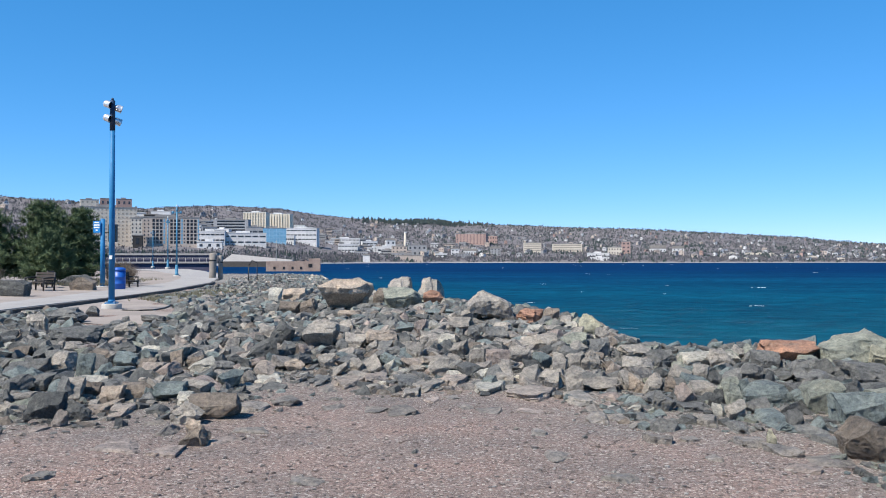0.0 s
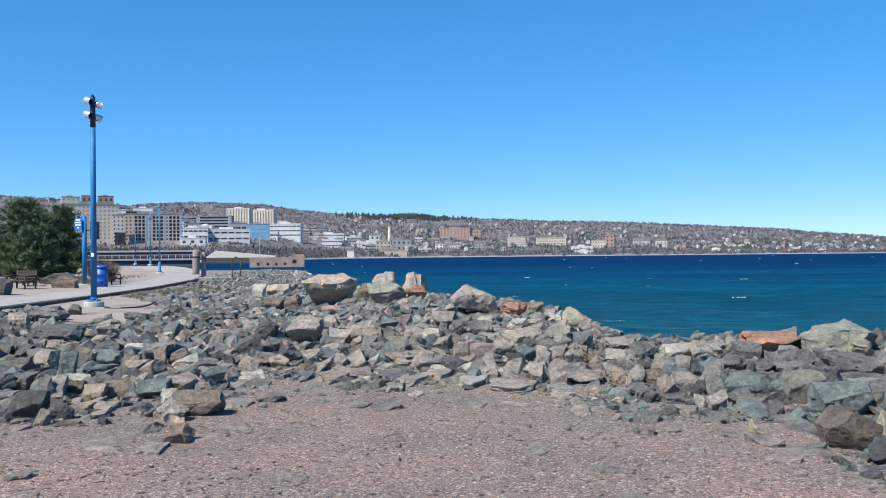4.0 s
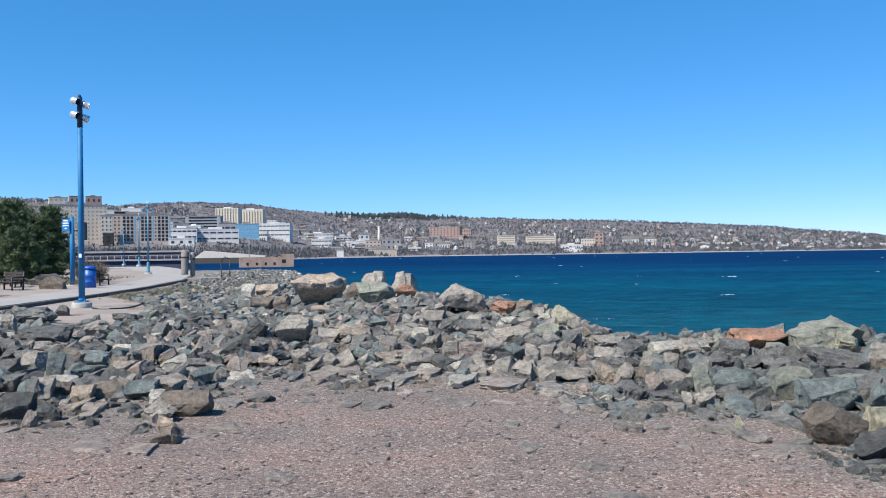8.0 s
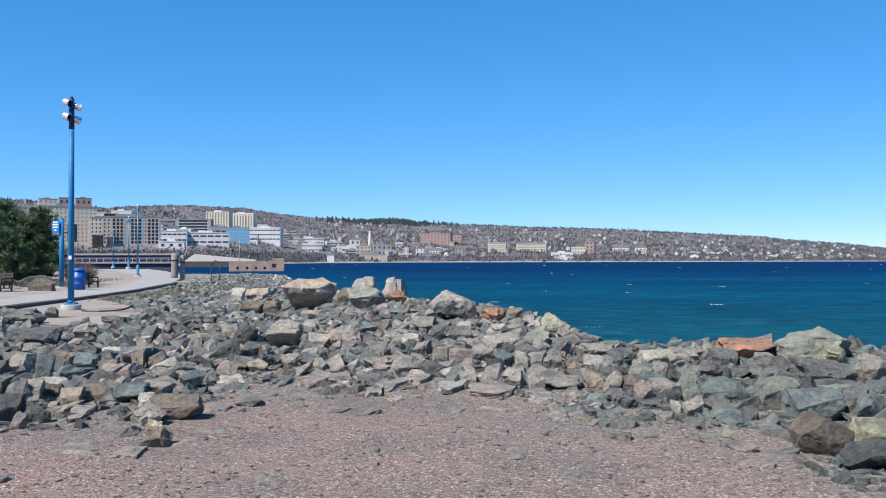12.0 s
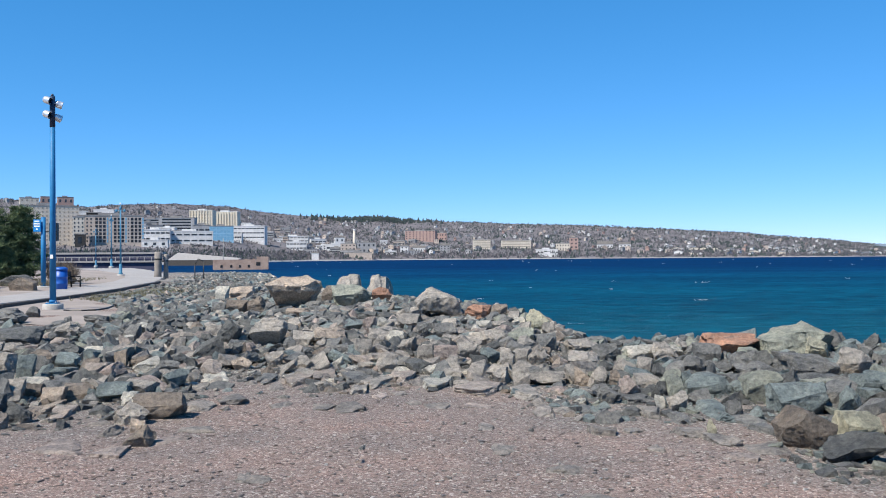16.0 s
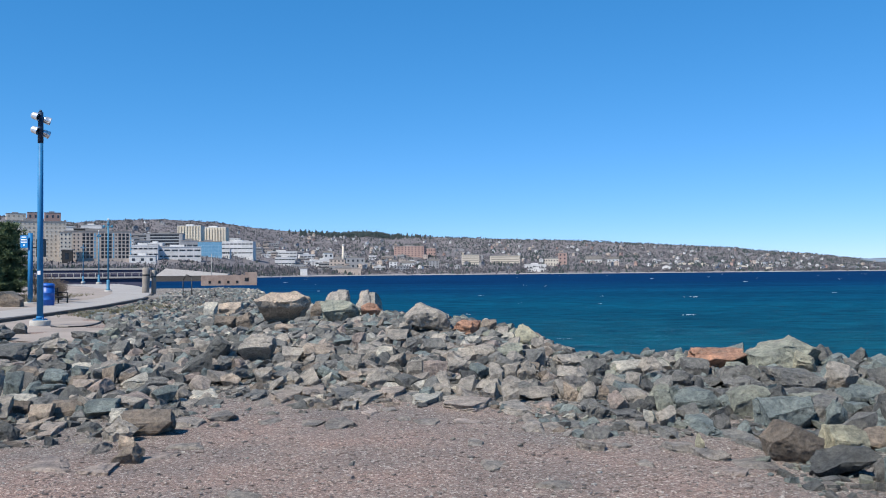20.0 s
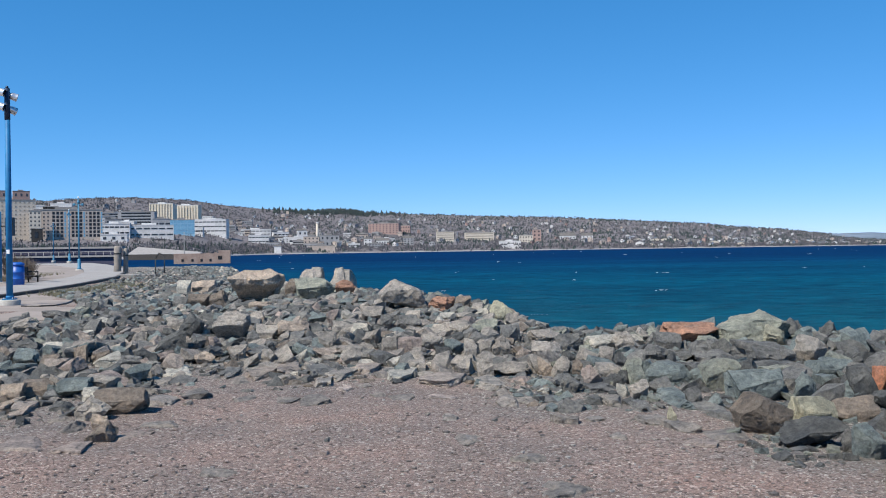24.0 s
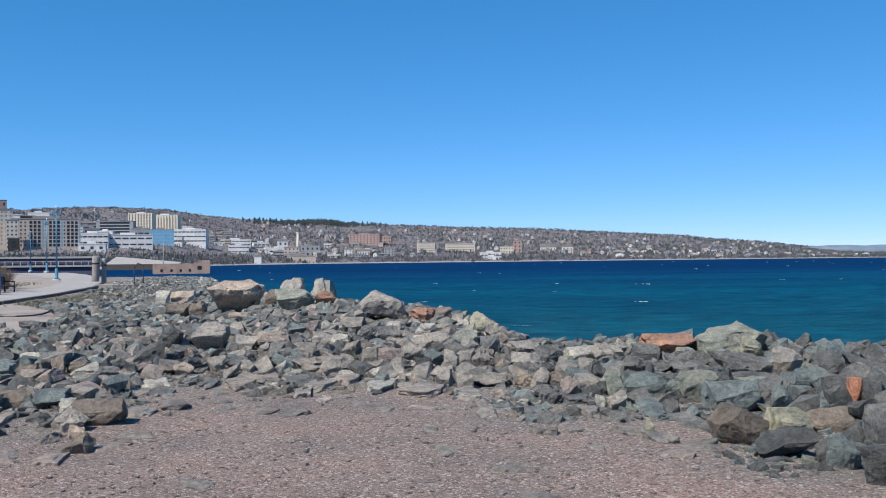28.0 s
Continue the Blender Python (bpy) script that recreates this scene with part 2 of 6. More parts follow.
TINT = dict(
    grey=(0.311, 0.284, 0.247), dark=(0.112, 0.114, 0.109), tan=(0.364, 0.300, 0.239), brown=(0.202, 0.169, 0.137),
    olive=(0.252, 0.262, 0.216), red=(0.343, 0.195, 0.132), pink=(0.318, 0.262, 0.229), pale=(0.455, 0.432, 0.372),
    blue=(0.178, 0.209, 0.201), yellow=(0.364, 0.347, 0.256), orange=(0.606, 0.270, 0.158), dust=(0.308, 0.264, 0.227),
    slate=(0.172, 0.171, 0.161), sunk=(0.262, 0.238, 0.212), sand=(0.40, 0.332, 0.288))
ROCK = {k: rock_material("stone_" + k, [c]) for k, c in TINT.items()}
MIXED = [TINT[k] for k in ("grey", "slate", "dark", "grey", "slate", "grey", "blue", "dark", "brown", "grey", "dark", "sunk", "slate", "pink", "grey", "dark", "blue", "dust", "slate", "dark", "grey", "pale", "brown", "sunk")]
M_RUBBLE = rock_material("stone_rubble", MIXED, island=True)
M_ROCKS = rock_material("stone_mixed", MIXED)
# darker stone mix; its extra dark share stands in for deep shade between rocks
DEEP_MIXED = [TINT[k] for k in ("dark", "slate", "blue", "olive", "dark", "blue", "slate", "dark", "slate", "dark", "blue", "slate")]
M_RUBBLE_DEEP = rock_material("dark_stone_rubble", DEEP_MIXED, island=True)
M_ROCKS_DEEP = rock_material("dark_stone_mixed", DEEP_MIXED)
M_PEBBLE = rock_material("stone_pebbles", [(0.27, 0.215, 0.19), (0.20, 0.168, 0.152), (0.32, 0.262, 0.232), (0.19, 0.172, 0.16), (0.25, 0.20, 0.178), (0.50, 0.46, 0.42), (0.23, 0.205, 0.187)], island=True)
M_GRAVEL = gravel_material()
M_WATER = water_material()
M_CONC = surface("concrete_path", (0.27, 0.255, 0.24), (0.34, 0.32, 0.30), 0.7, 30, 0.9, relief=0.25)
M_CONC2 = surface("concrete_footing", (0.33, 0.32, 0.29), (0.44, 0.42, 0.39), 5, 50, 0.9)
M_EDGE = surface("dark_edge_strip", (0.05, 0.045, 0.04), (0.10, 0.09, 0.08), 3, 40, 0.9)
M_SAND = surface("dry_sand_and_dead_grass", (0.235, 0.20, 0.174), (0.315, 0.27, 0.236), 0.5, 22, 0.95)
M_SLEEVE = surface("dark_navy_paint", (0.006, 0.02, 0.05), (0.012, 0.035, 0.08), 4, 80, 0.5, relief=0.08, spec=0.4, amount=0.3)
M_BLUE = surface("blue_painted_steel", (0.014, 0.14, 0.32), (0.02, 0.185, 0.39), 4, 80, 0.55, relief=0.08, spec=0.3, amount=0.3)
M_TEAL = surface("faded_teal_paint", (0.04, 0.17, 0.28), (0.06, 0.22, 0.34), 2, 60, 0.45, relief=0.08, amount=0.3)
M_BARREL = surface("blue_barrel_plastic", (0.008, 0.075, 0.33), (0.012, 0.10, 0.40), 5, 70, 0.42, relief=0.1, amount=0.3)
M_SIGN = surface("blue_sign_face", (0.01, 0.20, 0.55), (0.015, 0.24, 0.60), 5, 60, 0.35, relief=0.03, amount=0.2)
M_WHITE = surface("white_paint", (0.72, 0.72, 0.70), (0.82, 0.82, 0.80), 2, 30, 0.6, relief=0.1, amount=0.25)
M_SILVER = surface("brushed_aluminium", (0.62, 0.63, 0.65), (0.74, 0.75, 0.77), 9, 120, 0.35, 0.75, relief=0.05, amount=0.25)
M_BLACK = surface("black_painted_metal", (0.012, 0.012, 0.013), (0.025, 0.024, 0.023), 8, 90, 0.5, relief=0.1)
M_BENCH = surface("dark_bench_slats", (0.035, 0.028, 0.024), (0.07, 0.055, 0.045), 8, 70, 0.7)
M_WOOD = surface("grey_driftwood_piling", (0.2, 0.18, 0.16), (0.30, 0.27, 0.24), 2, 35, 0.9, relief=0.6, dist=0.02)
M_BARK = surface("pine_bark", (0.06, 0.045, 0.035), (0.11, 0.085, 0.065), 6, 50, 0.95, relief=0.7)
M_NEEDLE = surface("pine_needles", (0.046, 0.079, 0.04), (0.138, 0.183, 0.086), 1.6, 30, 0.75, relief=0.1, spec=0.3)
M_TWIG = surface("bare_twigs", (0.11, 0.085, 0.065), (0.19, 0.15, 0.115), 3, 30, 0.9)
M_GRASS = surface("dry_grass", (0.10, 0.10, 0.06), (0.18, 0.163, 0.11), 2, 30, 0.9)
M_FOAM = surface("white_foam", (0.78, 0.82, 0.84), (0.92, 0.94, 0.95), 3, 20, 0.7)
M_RUIN = surface("tan_ruin_concrete", (0.28, 0.195, 0.15), (0.40, 0.295, 0.235), 0.5, 6, 0.9, relief=0.5, dist=0.05)

# ------------------------------------------------------------ the lie of the land
WATER_Z = -1.2
BANK = [(60, -18), (22, 3), (14, 9), (9.6, 12.9), (6.9, 14.9), (5.2, 15.3), (4.0, 15.5), (3.3, 16.4), (3.2, 18.3), (3.15, 20.7), (2.4, 23.6), (0.4, 28.6),
        (-3, 36), (-6.5, 50), (-9.5, 68), (-13, 90), (-20, 108), (-36, 124), (-60, 136), (-92, 240), (-300, 300), (-300, -300), (60, -300)]


def bank_distance(px, py):
    """Signed metres from the top edge of the rock bank, positive inland."""
    px, py = np.asarray(px, float), np.asarray(py, float)
    best = np.full(px.shape, 1e9)
    inside = np.zeros(px.shape, bool)
    for (x0, y0), (x1, y1) in zip(BANK, BANK[1:] + BANK[:1]):
        dx, dy = x1 - x0, y1 - y0
        t = np.clip(((px - x0) * dx + (py - y0) * dy) / (dx * dx + dy * dy), 0, 1)
        best = np.minimum(best, np.hypot(px - x0 - t * dx, py - y0 - t * dy))
        if dy:
            cross = ((y0 > py) != (y1 > py)) & (px < (x1 - x0) * (py - y0) / dy + x0)
            inside ^= cross
    return np.where(inside, best, -best)


def ground_z(px, py):
    px, py = np.asarray(px, float), np.asarray(py, float)
    s = bank_distance(px, py)
    land = np.clip((py - 11) * 0.02, 0, 0.12)
    crest = 0.26 * np.exp(-((s - 1.6) / 1.6) ** 2) * np.clip((py - 16) / 6, 0, 1) * np.clip((46 - py) / 12, 0, 1)
    rough = 0.02 * np.sin(px * 1.7 + py * 0.6) * np.sin(py * 1.3 - px * 0.4)
    sea = np.maximum(-0.66 * np.abs(s) + 0.1, -6.0)
    return np.where(s > 0, land + crest + rough, np.minimum(land + rough, sea + land))


def gz(x, y):
    return float(ground_z(np.array([x]), np.array([y]))[0])


def between(table, u):
    for (u0, v0), (u1, v1) in zip(table, table[1:]):
        if u <= u1:
            k = max(0.0, (u - u0) / (u1 - u0))
            return v0 + (v1 - v0) * k
    return table[-1][1]


def path_edges(y):
    right = [(15, -12.4), (25.6, -12.9), (35.4, -13.3), (45, -14.0), (58, -15.6), (71, -18.5), (86, -22.2), (100, -27.5), (115, -35)]
    left = [(15, -14.2), (25.6, -14.9), (34, -15.5), (48, -17.0), (60, -18.9), (73, -22.0), (86, -26.0), (100, -33), (115, -45)]
    return between(left, y), between(right, y)


GRAVEL_EDGE = [(-0.9, 8.2), (-0.5, 8.6), (-0.40, 8.9), (-0.32, 9.2), (-0.25, 9.8), (-0.20, 11.4), (-0.10, 11.3), (0.0, 11.2), (0.07, 10.6), (0.14, 10.0), (0.2, 9.5), (0.29, 9.2), (0.35, 8.3), (0.42, 7.9), (0.5, 7.0), (0.6, 6.5), (1.2, 5.2)]


def stony(x, y, spread=0.0):
    """How stony the ground is: 0 on open gravel, 1 on the rock bank."""
    edge = between(GRAVEL_EDGE, x / y) + 0.9 * noise.noise(Vector((x * 0.7, y * 0.7, 2.0))) + 0.35 * noise.noise(Vector((x * 2.6, y * 2.6, 5.0)))
    k = (y - edge + 0.5 + spread) / (1.9 + spread)
    if y > 14:
        a, b = path_edges(y)
        k = min(k, (x - b - 0.5) / 0.6)
    if math.hypot((x + 8.2) / 1.7, (y - 20.9) / 1.2) < 1:        # bare dirt between the rocks
        return 0.0
    if math.hypot((x + 10.9 + 0.375 * (y - 29)) / 1.9, (y - 29) / 8.2) < 1:
        return 0.0
    return max(0.0, min(1.0, k))


# one sheet of ground: gravel inland, the bank, and the lake bed out to the far shore
rings = [0.3]
while rings[-1] < 4700:
    rings.append(rings[-1] * (1.03 if rings[-1] < 60 else 1.09))
angles = list(np.linspace(-42, 42, 220)) + list(np.linspace(43, 317, 70))
gx = np.array([[r * math.sin(radians(a)) for a in angles] for r in rings])
gy = np.array([[r * math.cos(radians(a)) for a in angles] for r in rings])
gzz = ground_z(gx, gy)
na, nr = len(angles), len(rings)
verts = list(zip(gx.ravel().tolist(), gy.ravel().tolist(), gzz.ravel().tolist()))
faces = [(i * na + j, i * na + (j + 1) % na, (i + 1) * na + (j + 1) % na, (i + 1) * na + j) for i in range(nr - 1) for j in range(na)]
faces.append(tuple(range(na - 1, -1, -1)))
ground = tagged(solid("ground", verts, faces, M_GRAVEL, True), "pinkish grey gravel ground with small broken stones", "ground", kind="structure")

# crushed grey stone mixed into the gravel towards the rock bank
dust = ground.data.attributes.new("crushed", "FLOAT", "POINT")
dust.data.foreach_set("value", [stony(x, y, 1.8 if x > 0.08 * y else 0.8) if 4 < y < 60 and abs(x) < 40 else 1.0 if y >= 60 else 0.0 for x, y in zip(gx.ravel().tolist(), gy.ravel().tolist())])

# lake: a sheet of water with a real swell near the bank
wr = [14.0]
while wr[-1] < 4700:
    wr.append(wr[-1] * 1.018 if wr[-1] < 220 else wr[-1] * 1.08)
wa = list(np.linspace(-50, 50, 260))
verts, faces = [], []
for r in wr:
    for a in wa:
        x, y = r * math.sin(radians(a)), r * math.cos(radians(a))
        fade = max(0.0, 1 - r / 220)
        q = noise.noise(Vector((x * 0.10, y * 0.32, 0.0))) * 0.22 + noise.noise(Vector((x * 0.35, y * 0.8, 3.0))) * 0.09
        verts.append((x, y, WATER_Z + fade * q))
n = len(wa)
for i in range(len(wr) - 1):
    for j in range(n - 1):
        faces.append((i * n + j, i * n + j + 1, (i + 1) * n + j + 1, (i + 1) * n + j))
water = tagged(solid("water", verts, faces, M_WATER, True), "choppy deep blue lake turning teal near the bank", "water", kind="structure")

# ------------------------------------------------------------ far shore and hillside
# bearing slope x / y, and rise of the ridge in thousandths
RIDGE = [(-0.70, 69.5), (-0.50, 72.6), (-0.457, 68.9), (-0.407, 66.3), (-0.343, 58.7), (-0.312, 60.6), (-0.249, 61.9), (-0.192, 58.7), (-0.141, 51.2), (-0.104, 47.4), (-0.053, 44.2), (-0.021, 44.9), (0.004, 42.3), (0.073, 39.8), (0.136, 37.3), (0.20, 36.0), (0.263, 32.8), (0.326, 29.7), (0.389, 26.5), (0.43, 22.1), (0.49, 18.3), (0.54, 12.6), (0.60, 6.9), (0.75, 3.8)]
SHORE = [(-0.7, 420), (-0.3, 450), (-0.18, 650), (-0.1, 1150), (0.0, 1450), (0.3, 1600), (0.75, 1900)]
DEEP = [(-0.7, 1500), (-0.3, 1500), (-0.1, 1900), (0.75, 2000)]


def hill(u, s):
    """A point of the hillside: u is the bearing's slope x / y, s runs from the shore (0) to the ridge (1)."""
    y0 = between(SHORE, u)
    y = y0 + between(DEEP, u) * s
    low, high = -2.9 / y0, between(RIDGE, u) / 1000
    e = low + (high - low) * max(s, 0.0) ** 0.85
    return u * y, y, 1.67 + e * y


M_HILL = surface("leafless_hillside", (0.125, 0.116, 0.12), (0.185, 0.166, 0.164), 0.012, 0.35, 0.95, relief=0.8, dist=2.0)


def wood_material(name, tints):
    m, n, l, b = nodes_of(name, 0.95, 0.0, 0.1)
    g = n.new("ShaderNodeNewGeometry")
    col = ramp(n, l, g.outputs["Random Per Island"], [(i / len(tints), c) for i, c in enumerate(tints)], "CONSTANT")
    col = mix(n, l, 1.0, col, ramp(n, l, noise_node(n, l, g.outputs["Position"], 0.3, 3.0), [(0.3, (0.75, 0.75, 0.75)), (0.7, (1.25, 1.25, 1.25))]), "MULTIPLY")
    l.new(col, b.inputs["Base Color"])
    return m


# these woods lean blue: distance haze is mixed into their colours
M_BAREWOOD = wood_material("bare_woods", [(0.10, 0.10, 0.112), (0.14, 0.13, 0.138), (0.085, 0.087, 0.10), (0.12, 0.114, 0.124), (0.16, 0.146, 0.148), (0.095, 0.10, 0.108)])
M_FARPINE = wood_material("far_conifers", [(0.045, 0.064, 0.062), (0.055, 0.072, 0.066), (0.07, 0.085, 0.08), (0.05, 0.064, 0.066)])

us = list(np.linspace(-0.70, 0.75, 240))
ss = [0.0, 0.004, 0.01] + list(np.linspace(0.03, 1.0, 40)) + [1.04, 1.15]
verts, faces = [], []
for u in us:
    for s in ss:
        x, y, z = hill(u, min(s, 1.0))
        if s > 1:
            y2 = y + (s - 1) * 1500
            x, y, z = u * y2, y2, z - (s - 1) * 300
        amp = 5.0 * min(1, s * 8) * (0.25 if s > 0.94 else 1)
        z += amp * noise.noise(Vector((x * 0.008, y * 0.008, 0)))
        if s == 0.0:
            z = WATER_Z - 4
        verts.append((x, y, z))
n = len(ss)
for i in range(len(us) - 1):
    for j in range(n - 1):
        faces.append((i * n + j, (i + 1) * n + j, (i + 1) * n + j + 1, i * n + j + 1))
tagged(solid("hillside_ground", verts, faces, M_HILL, True), "brown leafless hillside rising from the far lake shore", "hill", kind="structure")

# pale beach along the far waterline
verts, faces = [], []
for u in us[40:]:
    y0 = between(SHORE, u)
    for dy, z in ((-9, WATER_Z - 0.6), (-2, WATER_Z + 0.5), (14, WATER_Z + 1.4), (30, WATER_Z + 1.0)):
        y = y0 + dy
        verts.append((u * y, y, z))
for i in range(len(us) - 41):
    for j in range(3):
        faces.append((i * 4 + j, (i + 1) * 4 + j, (i + 1) * 4 + j + 1, i * 4 + j + 1))
tagged(solid("beach", verts, faces, M_CONC, True), "pale pebble beach along the far shore", "beach", kind="structure")

# a second, hazy ridge far along the coast, the haze painted into its blue
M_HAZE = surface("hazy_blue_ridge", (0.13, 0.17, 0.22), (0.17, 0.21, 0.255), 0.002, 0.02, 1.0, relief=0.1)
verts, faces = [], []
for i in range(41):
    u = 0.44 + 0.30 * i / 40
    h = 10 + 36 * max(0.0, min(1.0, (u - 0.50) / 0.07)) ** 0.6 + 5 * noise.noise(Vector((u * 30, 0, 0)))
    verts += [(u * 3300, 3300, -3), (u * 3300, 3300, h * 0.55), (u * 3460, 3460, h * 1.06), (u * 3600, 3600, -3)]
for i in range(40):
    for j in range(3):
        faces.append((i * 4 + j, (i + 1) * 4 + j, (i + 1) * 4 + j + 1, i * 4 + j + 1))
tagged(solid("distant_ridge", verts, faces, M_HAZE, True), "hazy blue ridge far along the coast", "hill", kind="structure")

# leafless woods: each tree a loose spray of thin blades, thousands of them
rng = random.Random(5)


def spray(vs, fs, x, y, z, h, w, k):
    for _ in range(k):
        a, rr = rng.random() * 6.283, w * (rng.random() ** 0.6)
        bx, by, bz = x + rr * math.cos(a), y + rr * math.sin(a), z + h * (0.15 + 0.7 * rng.random())
        t, e = w * (0.08 + 0.2 * rng.random()), h * (0.2 + 0.3 * rng.random())
        c, d = math.cos(a * 3.1), math.sin(a * 3.1)
        b = len(vs)
        vs += [(bx - t * c, by - t * d, bz), (bx + t * d, by - t * c, bz + e * 0.3), (bx + t * c, by + t * d, bz + e * 0.2), (bx, by, bz + e), (bx, by, bz - e * 0.7)]
        fs += [(b, b + 1, b + 3), (b + 1, b + 2, b + 3), (b + 2, b, b + 3), (b, b + 4, b + 1), (b + 1, b + 4, b + 2)]


def fir(vs, fs, x, y, z, h, w):
    b = len(vs)
    n = 5
    for lev, (r, zz) in enumerate(((1.0, 0.12), (0.55, 0.42), (0.75, 0.40), (0.35, 0.7), (0.45, 0.68), (0.0, 1.0))):
        for i in range(n):
            a = 6.283 * i / n + lev
            rr = r * w * (0.8 + 0.4 * rng.random())
            vs.append((x + rr * math.cos(a), y + rr * math.sin(a), z + zz * h))
    for lev in range(5):
        for i in range(n):
            fs.append((b + lev * n + i, b + lev * n + (i + 1) % n, b + (lev + 1) * n + (i + 1) % n, b + (lev + 1) * n + i))


bv, bf, cv, cf = [], [], [], []
for _ in range(26000):
    u = rng.uniform(-0.62, 0.70)
    s = rng.random() ** 0.9
    if u < -0.06 and rng.random() < (0.6 if s < 0.30 else 0.15):
        continue
    x, y, z = hill(u, s)
    k = y / 1500
    dens = noise.noise(Vector((u * 38, s * 9, 1.0)))
    top = s > 0.93
    conifer = rng.random() < ((0.40 if top and u > -0.05 else 0.14) + 1.1 * max(0, dens - 0.05)) * (1.0 if u > -0.05 else 0.6)
    if conifer:
        h = rng.uniform(4.5, 9) * (1.0 if u > -0.12 else 0.5 if s < 0.45 else 0.75)
        fir(cv, cf, x, y, z - 1, h, h * rng.uniform(0.3, 0.5))
    else:
        h = rng.uniform(4, 7.5) * (0.85 if u > -0.12 else 0.6 if s < 0.45 else 0.8)
        spray(bv, bf, x, y, z - 1, h, h * rng.uniform(0.7, 1.3), 5)
for _ in range(560):    # dark stand of firs on the skyline
    u = rng.gauss(-0.03, 0.03)
    x, y, z = hill(u, rng.uniform(0.9, 1.0))
    h = rng.uniform(10, 16)
    fir(cv, cf, x, y, z - 1, h, h * 0.33)
for _ in range(700):    # skyline trees along the ridge
    u = rng.uniform(-0.50, 0.56)
    x, y, z = hill(u, rng.uniform(0.97, 1.0))
    h = rng.uniform(5, 9) if u > -0.06 else rng.uniform(2, 4)
    if rng.random() < (0.45 if u > -0.06 else 0.1):
        fir(cv, cf, x, y, z - 1, h, h * 0.34)
    else:
        spray(bv, bf, x, y, z - 1, h, h * 0.9, 8)
for _ in range(2000):    # scrub between the lakeside wall and the city
    u = rng.uniform(-0.56, -0.10)
    x, y, z = hill(u, rng.uniform(0.005, 0.16))
    h = rng.uniform(2.2, 4.8)
    if rng.random() < 0.5:
        fir(cv, cf, x, y, z - 0.5, h * 1.3, h * 0.3)
    else:
        spray(bv, bf, x, y, z - 0.5, h, h * 0.8, 8)
for _ in range(700):    # scrub behind the beach
    u = rng.uniform(-0.12, 0.62)
    x, y, z = hill(u, rng.uniform(0.02, 0.12))
    h = rng.uniform(3, 7)
    spray(bv, bf, x, y, z - 0.5, h, h * 0.9, 7)
tagged(solid("bare_woods", bv, bf, M_BAREWOOD), "leafless trees tinted with haze covering the far hillside", "woods", kind="stuff")
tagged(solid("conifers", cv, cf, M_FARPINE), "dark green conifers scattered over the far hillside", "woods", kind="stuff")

# ------------------------------------------------------------ city
WALL = dict(
    beige=surface("beige_stone_wall", (0.52, 0.465, 0.385), (0.60, 0.54, 0.455), 0.08, 0.8, 0.9),
    brick=surface("red_brick_wall", (0.33, 0.225, 0.195), (0.39, 0.27, 0.235), 0.1, 0.9, 0.9),
    brown=surface("brown_brick_wall", (0.40, 0.335, 0.285), (0.49, 0.415, 0.36), 0.08, 0.8, 0.9),
    white=surface("white_render_wall", (0.52, 0.52, 0.51), (0.66, 0.65, 0.64), 0.08, 0.8, 0.85),
    grey=surface("grey_panel_wall", (0.26, 0.26, 0.265), (0.34, 0.34, 0.345), 0.08, 0.8, 0.8),
    cream=surface("cream_panel_wall", (0.60, 0.535, 0.42), (0.69, 0.62, 0.50), 0.06, 0.7, 0.85),
    black=surface("black_cladding", (0.02, 0.02, 0.02), (0.035, 0.033, 0.032), 0.1, 0.8, 0.7),
    glass=surface("blue_glass_wall", (0.24, 0.42, 0.55), (0.30, 0.50, 0.64), 0.06, 0.6, 0.25, spec=0.6))
M_ROOF = surface("flat_roof_gravel", (0.22, 0.21, 0.20), (0.30, 0.29, 0.28), 0.1, 0.8, 0.95)
M_SHINGLE = surface("grey_shingles", (0.10, 0.095, 0.09), (0.16, 0.15, 0.14), 0.2, 1.2, 0.9)
M_PANE = surface("dark_window_glass", (0.028, 0.032, 0.04), (0.05, 0.058, 0.07), 0.3, 1.0, 0.15, spec=0.6)
M_BAND = surface("black_window_band", (0.012, 0.013, 0.016), (0.025, 0.027, 0.032), 0.3, 1.0, 0.2, spec=0.5)
M_SHADE = surface("tinted_window_panels", (0.27, 0.245, 0.20), (0.34, 0.31, 0.26), 0.3, 1.0, 0.5)
M_SKYPANE = surface("pale_blue_window_glass", (0.15, 0.33, 0.47), (0.20, 0.40, 0.55), 0.3, 1.0, 0.2, spec=0.6)
pane_meshes = {}


def pane_mesh(w, h, glass=None):
    glass = glass or M_PANE
    key = (round(w, 1), round(h, 1), glass.name)
    if key not in pane_meshes:
        bm = bmesh.new()
        bm_box(bm, -w / 2, w / 2, -0.12, 0.3, -h / 2, h / 2)
        pane_meshes[key] = mesh_of(bm, "window", glass)
    return pane_meshes[key]


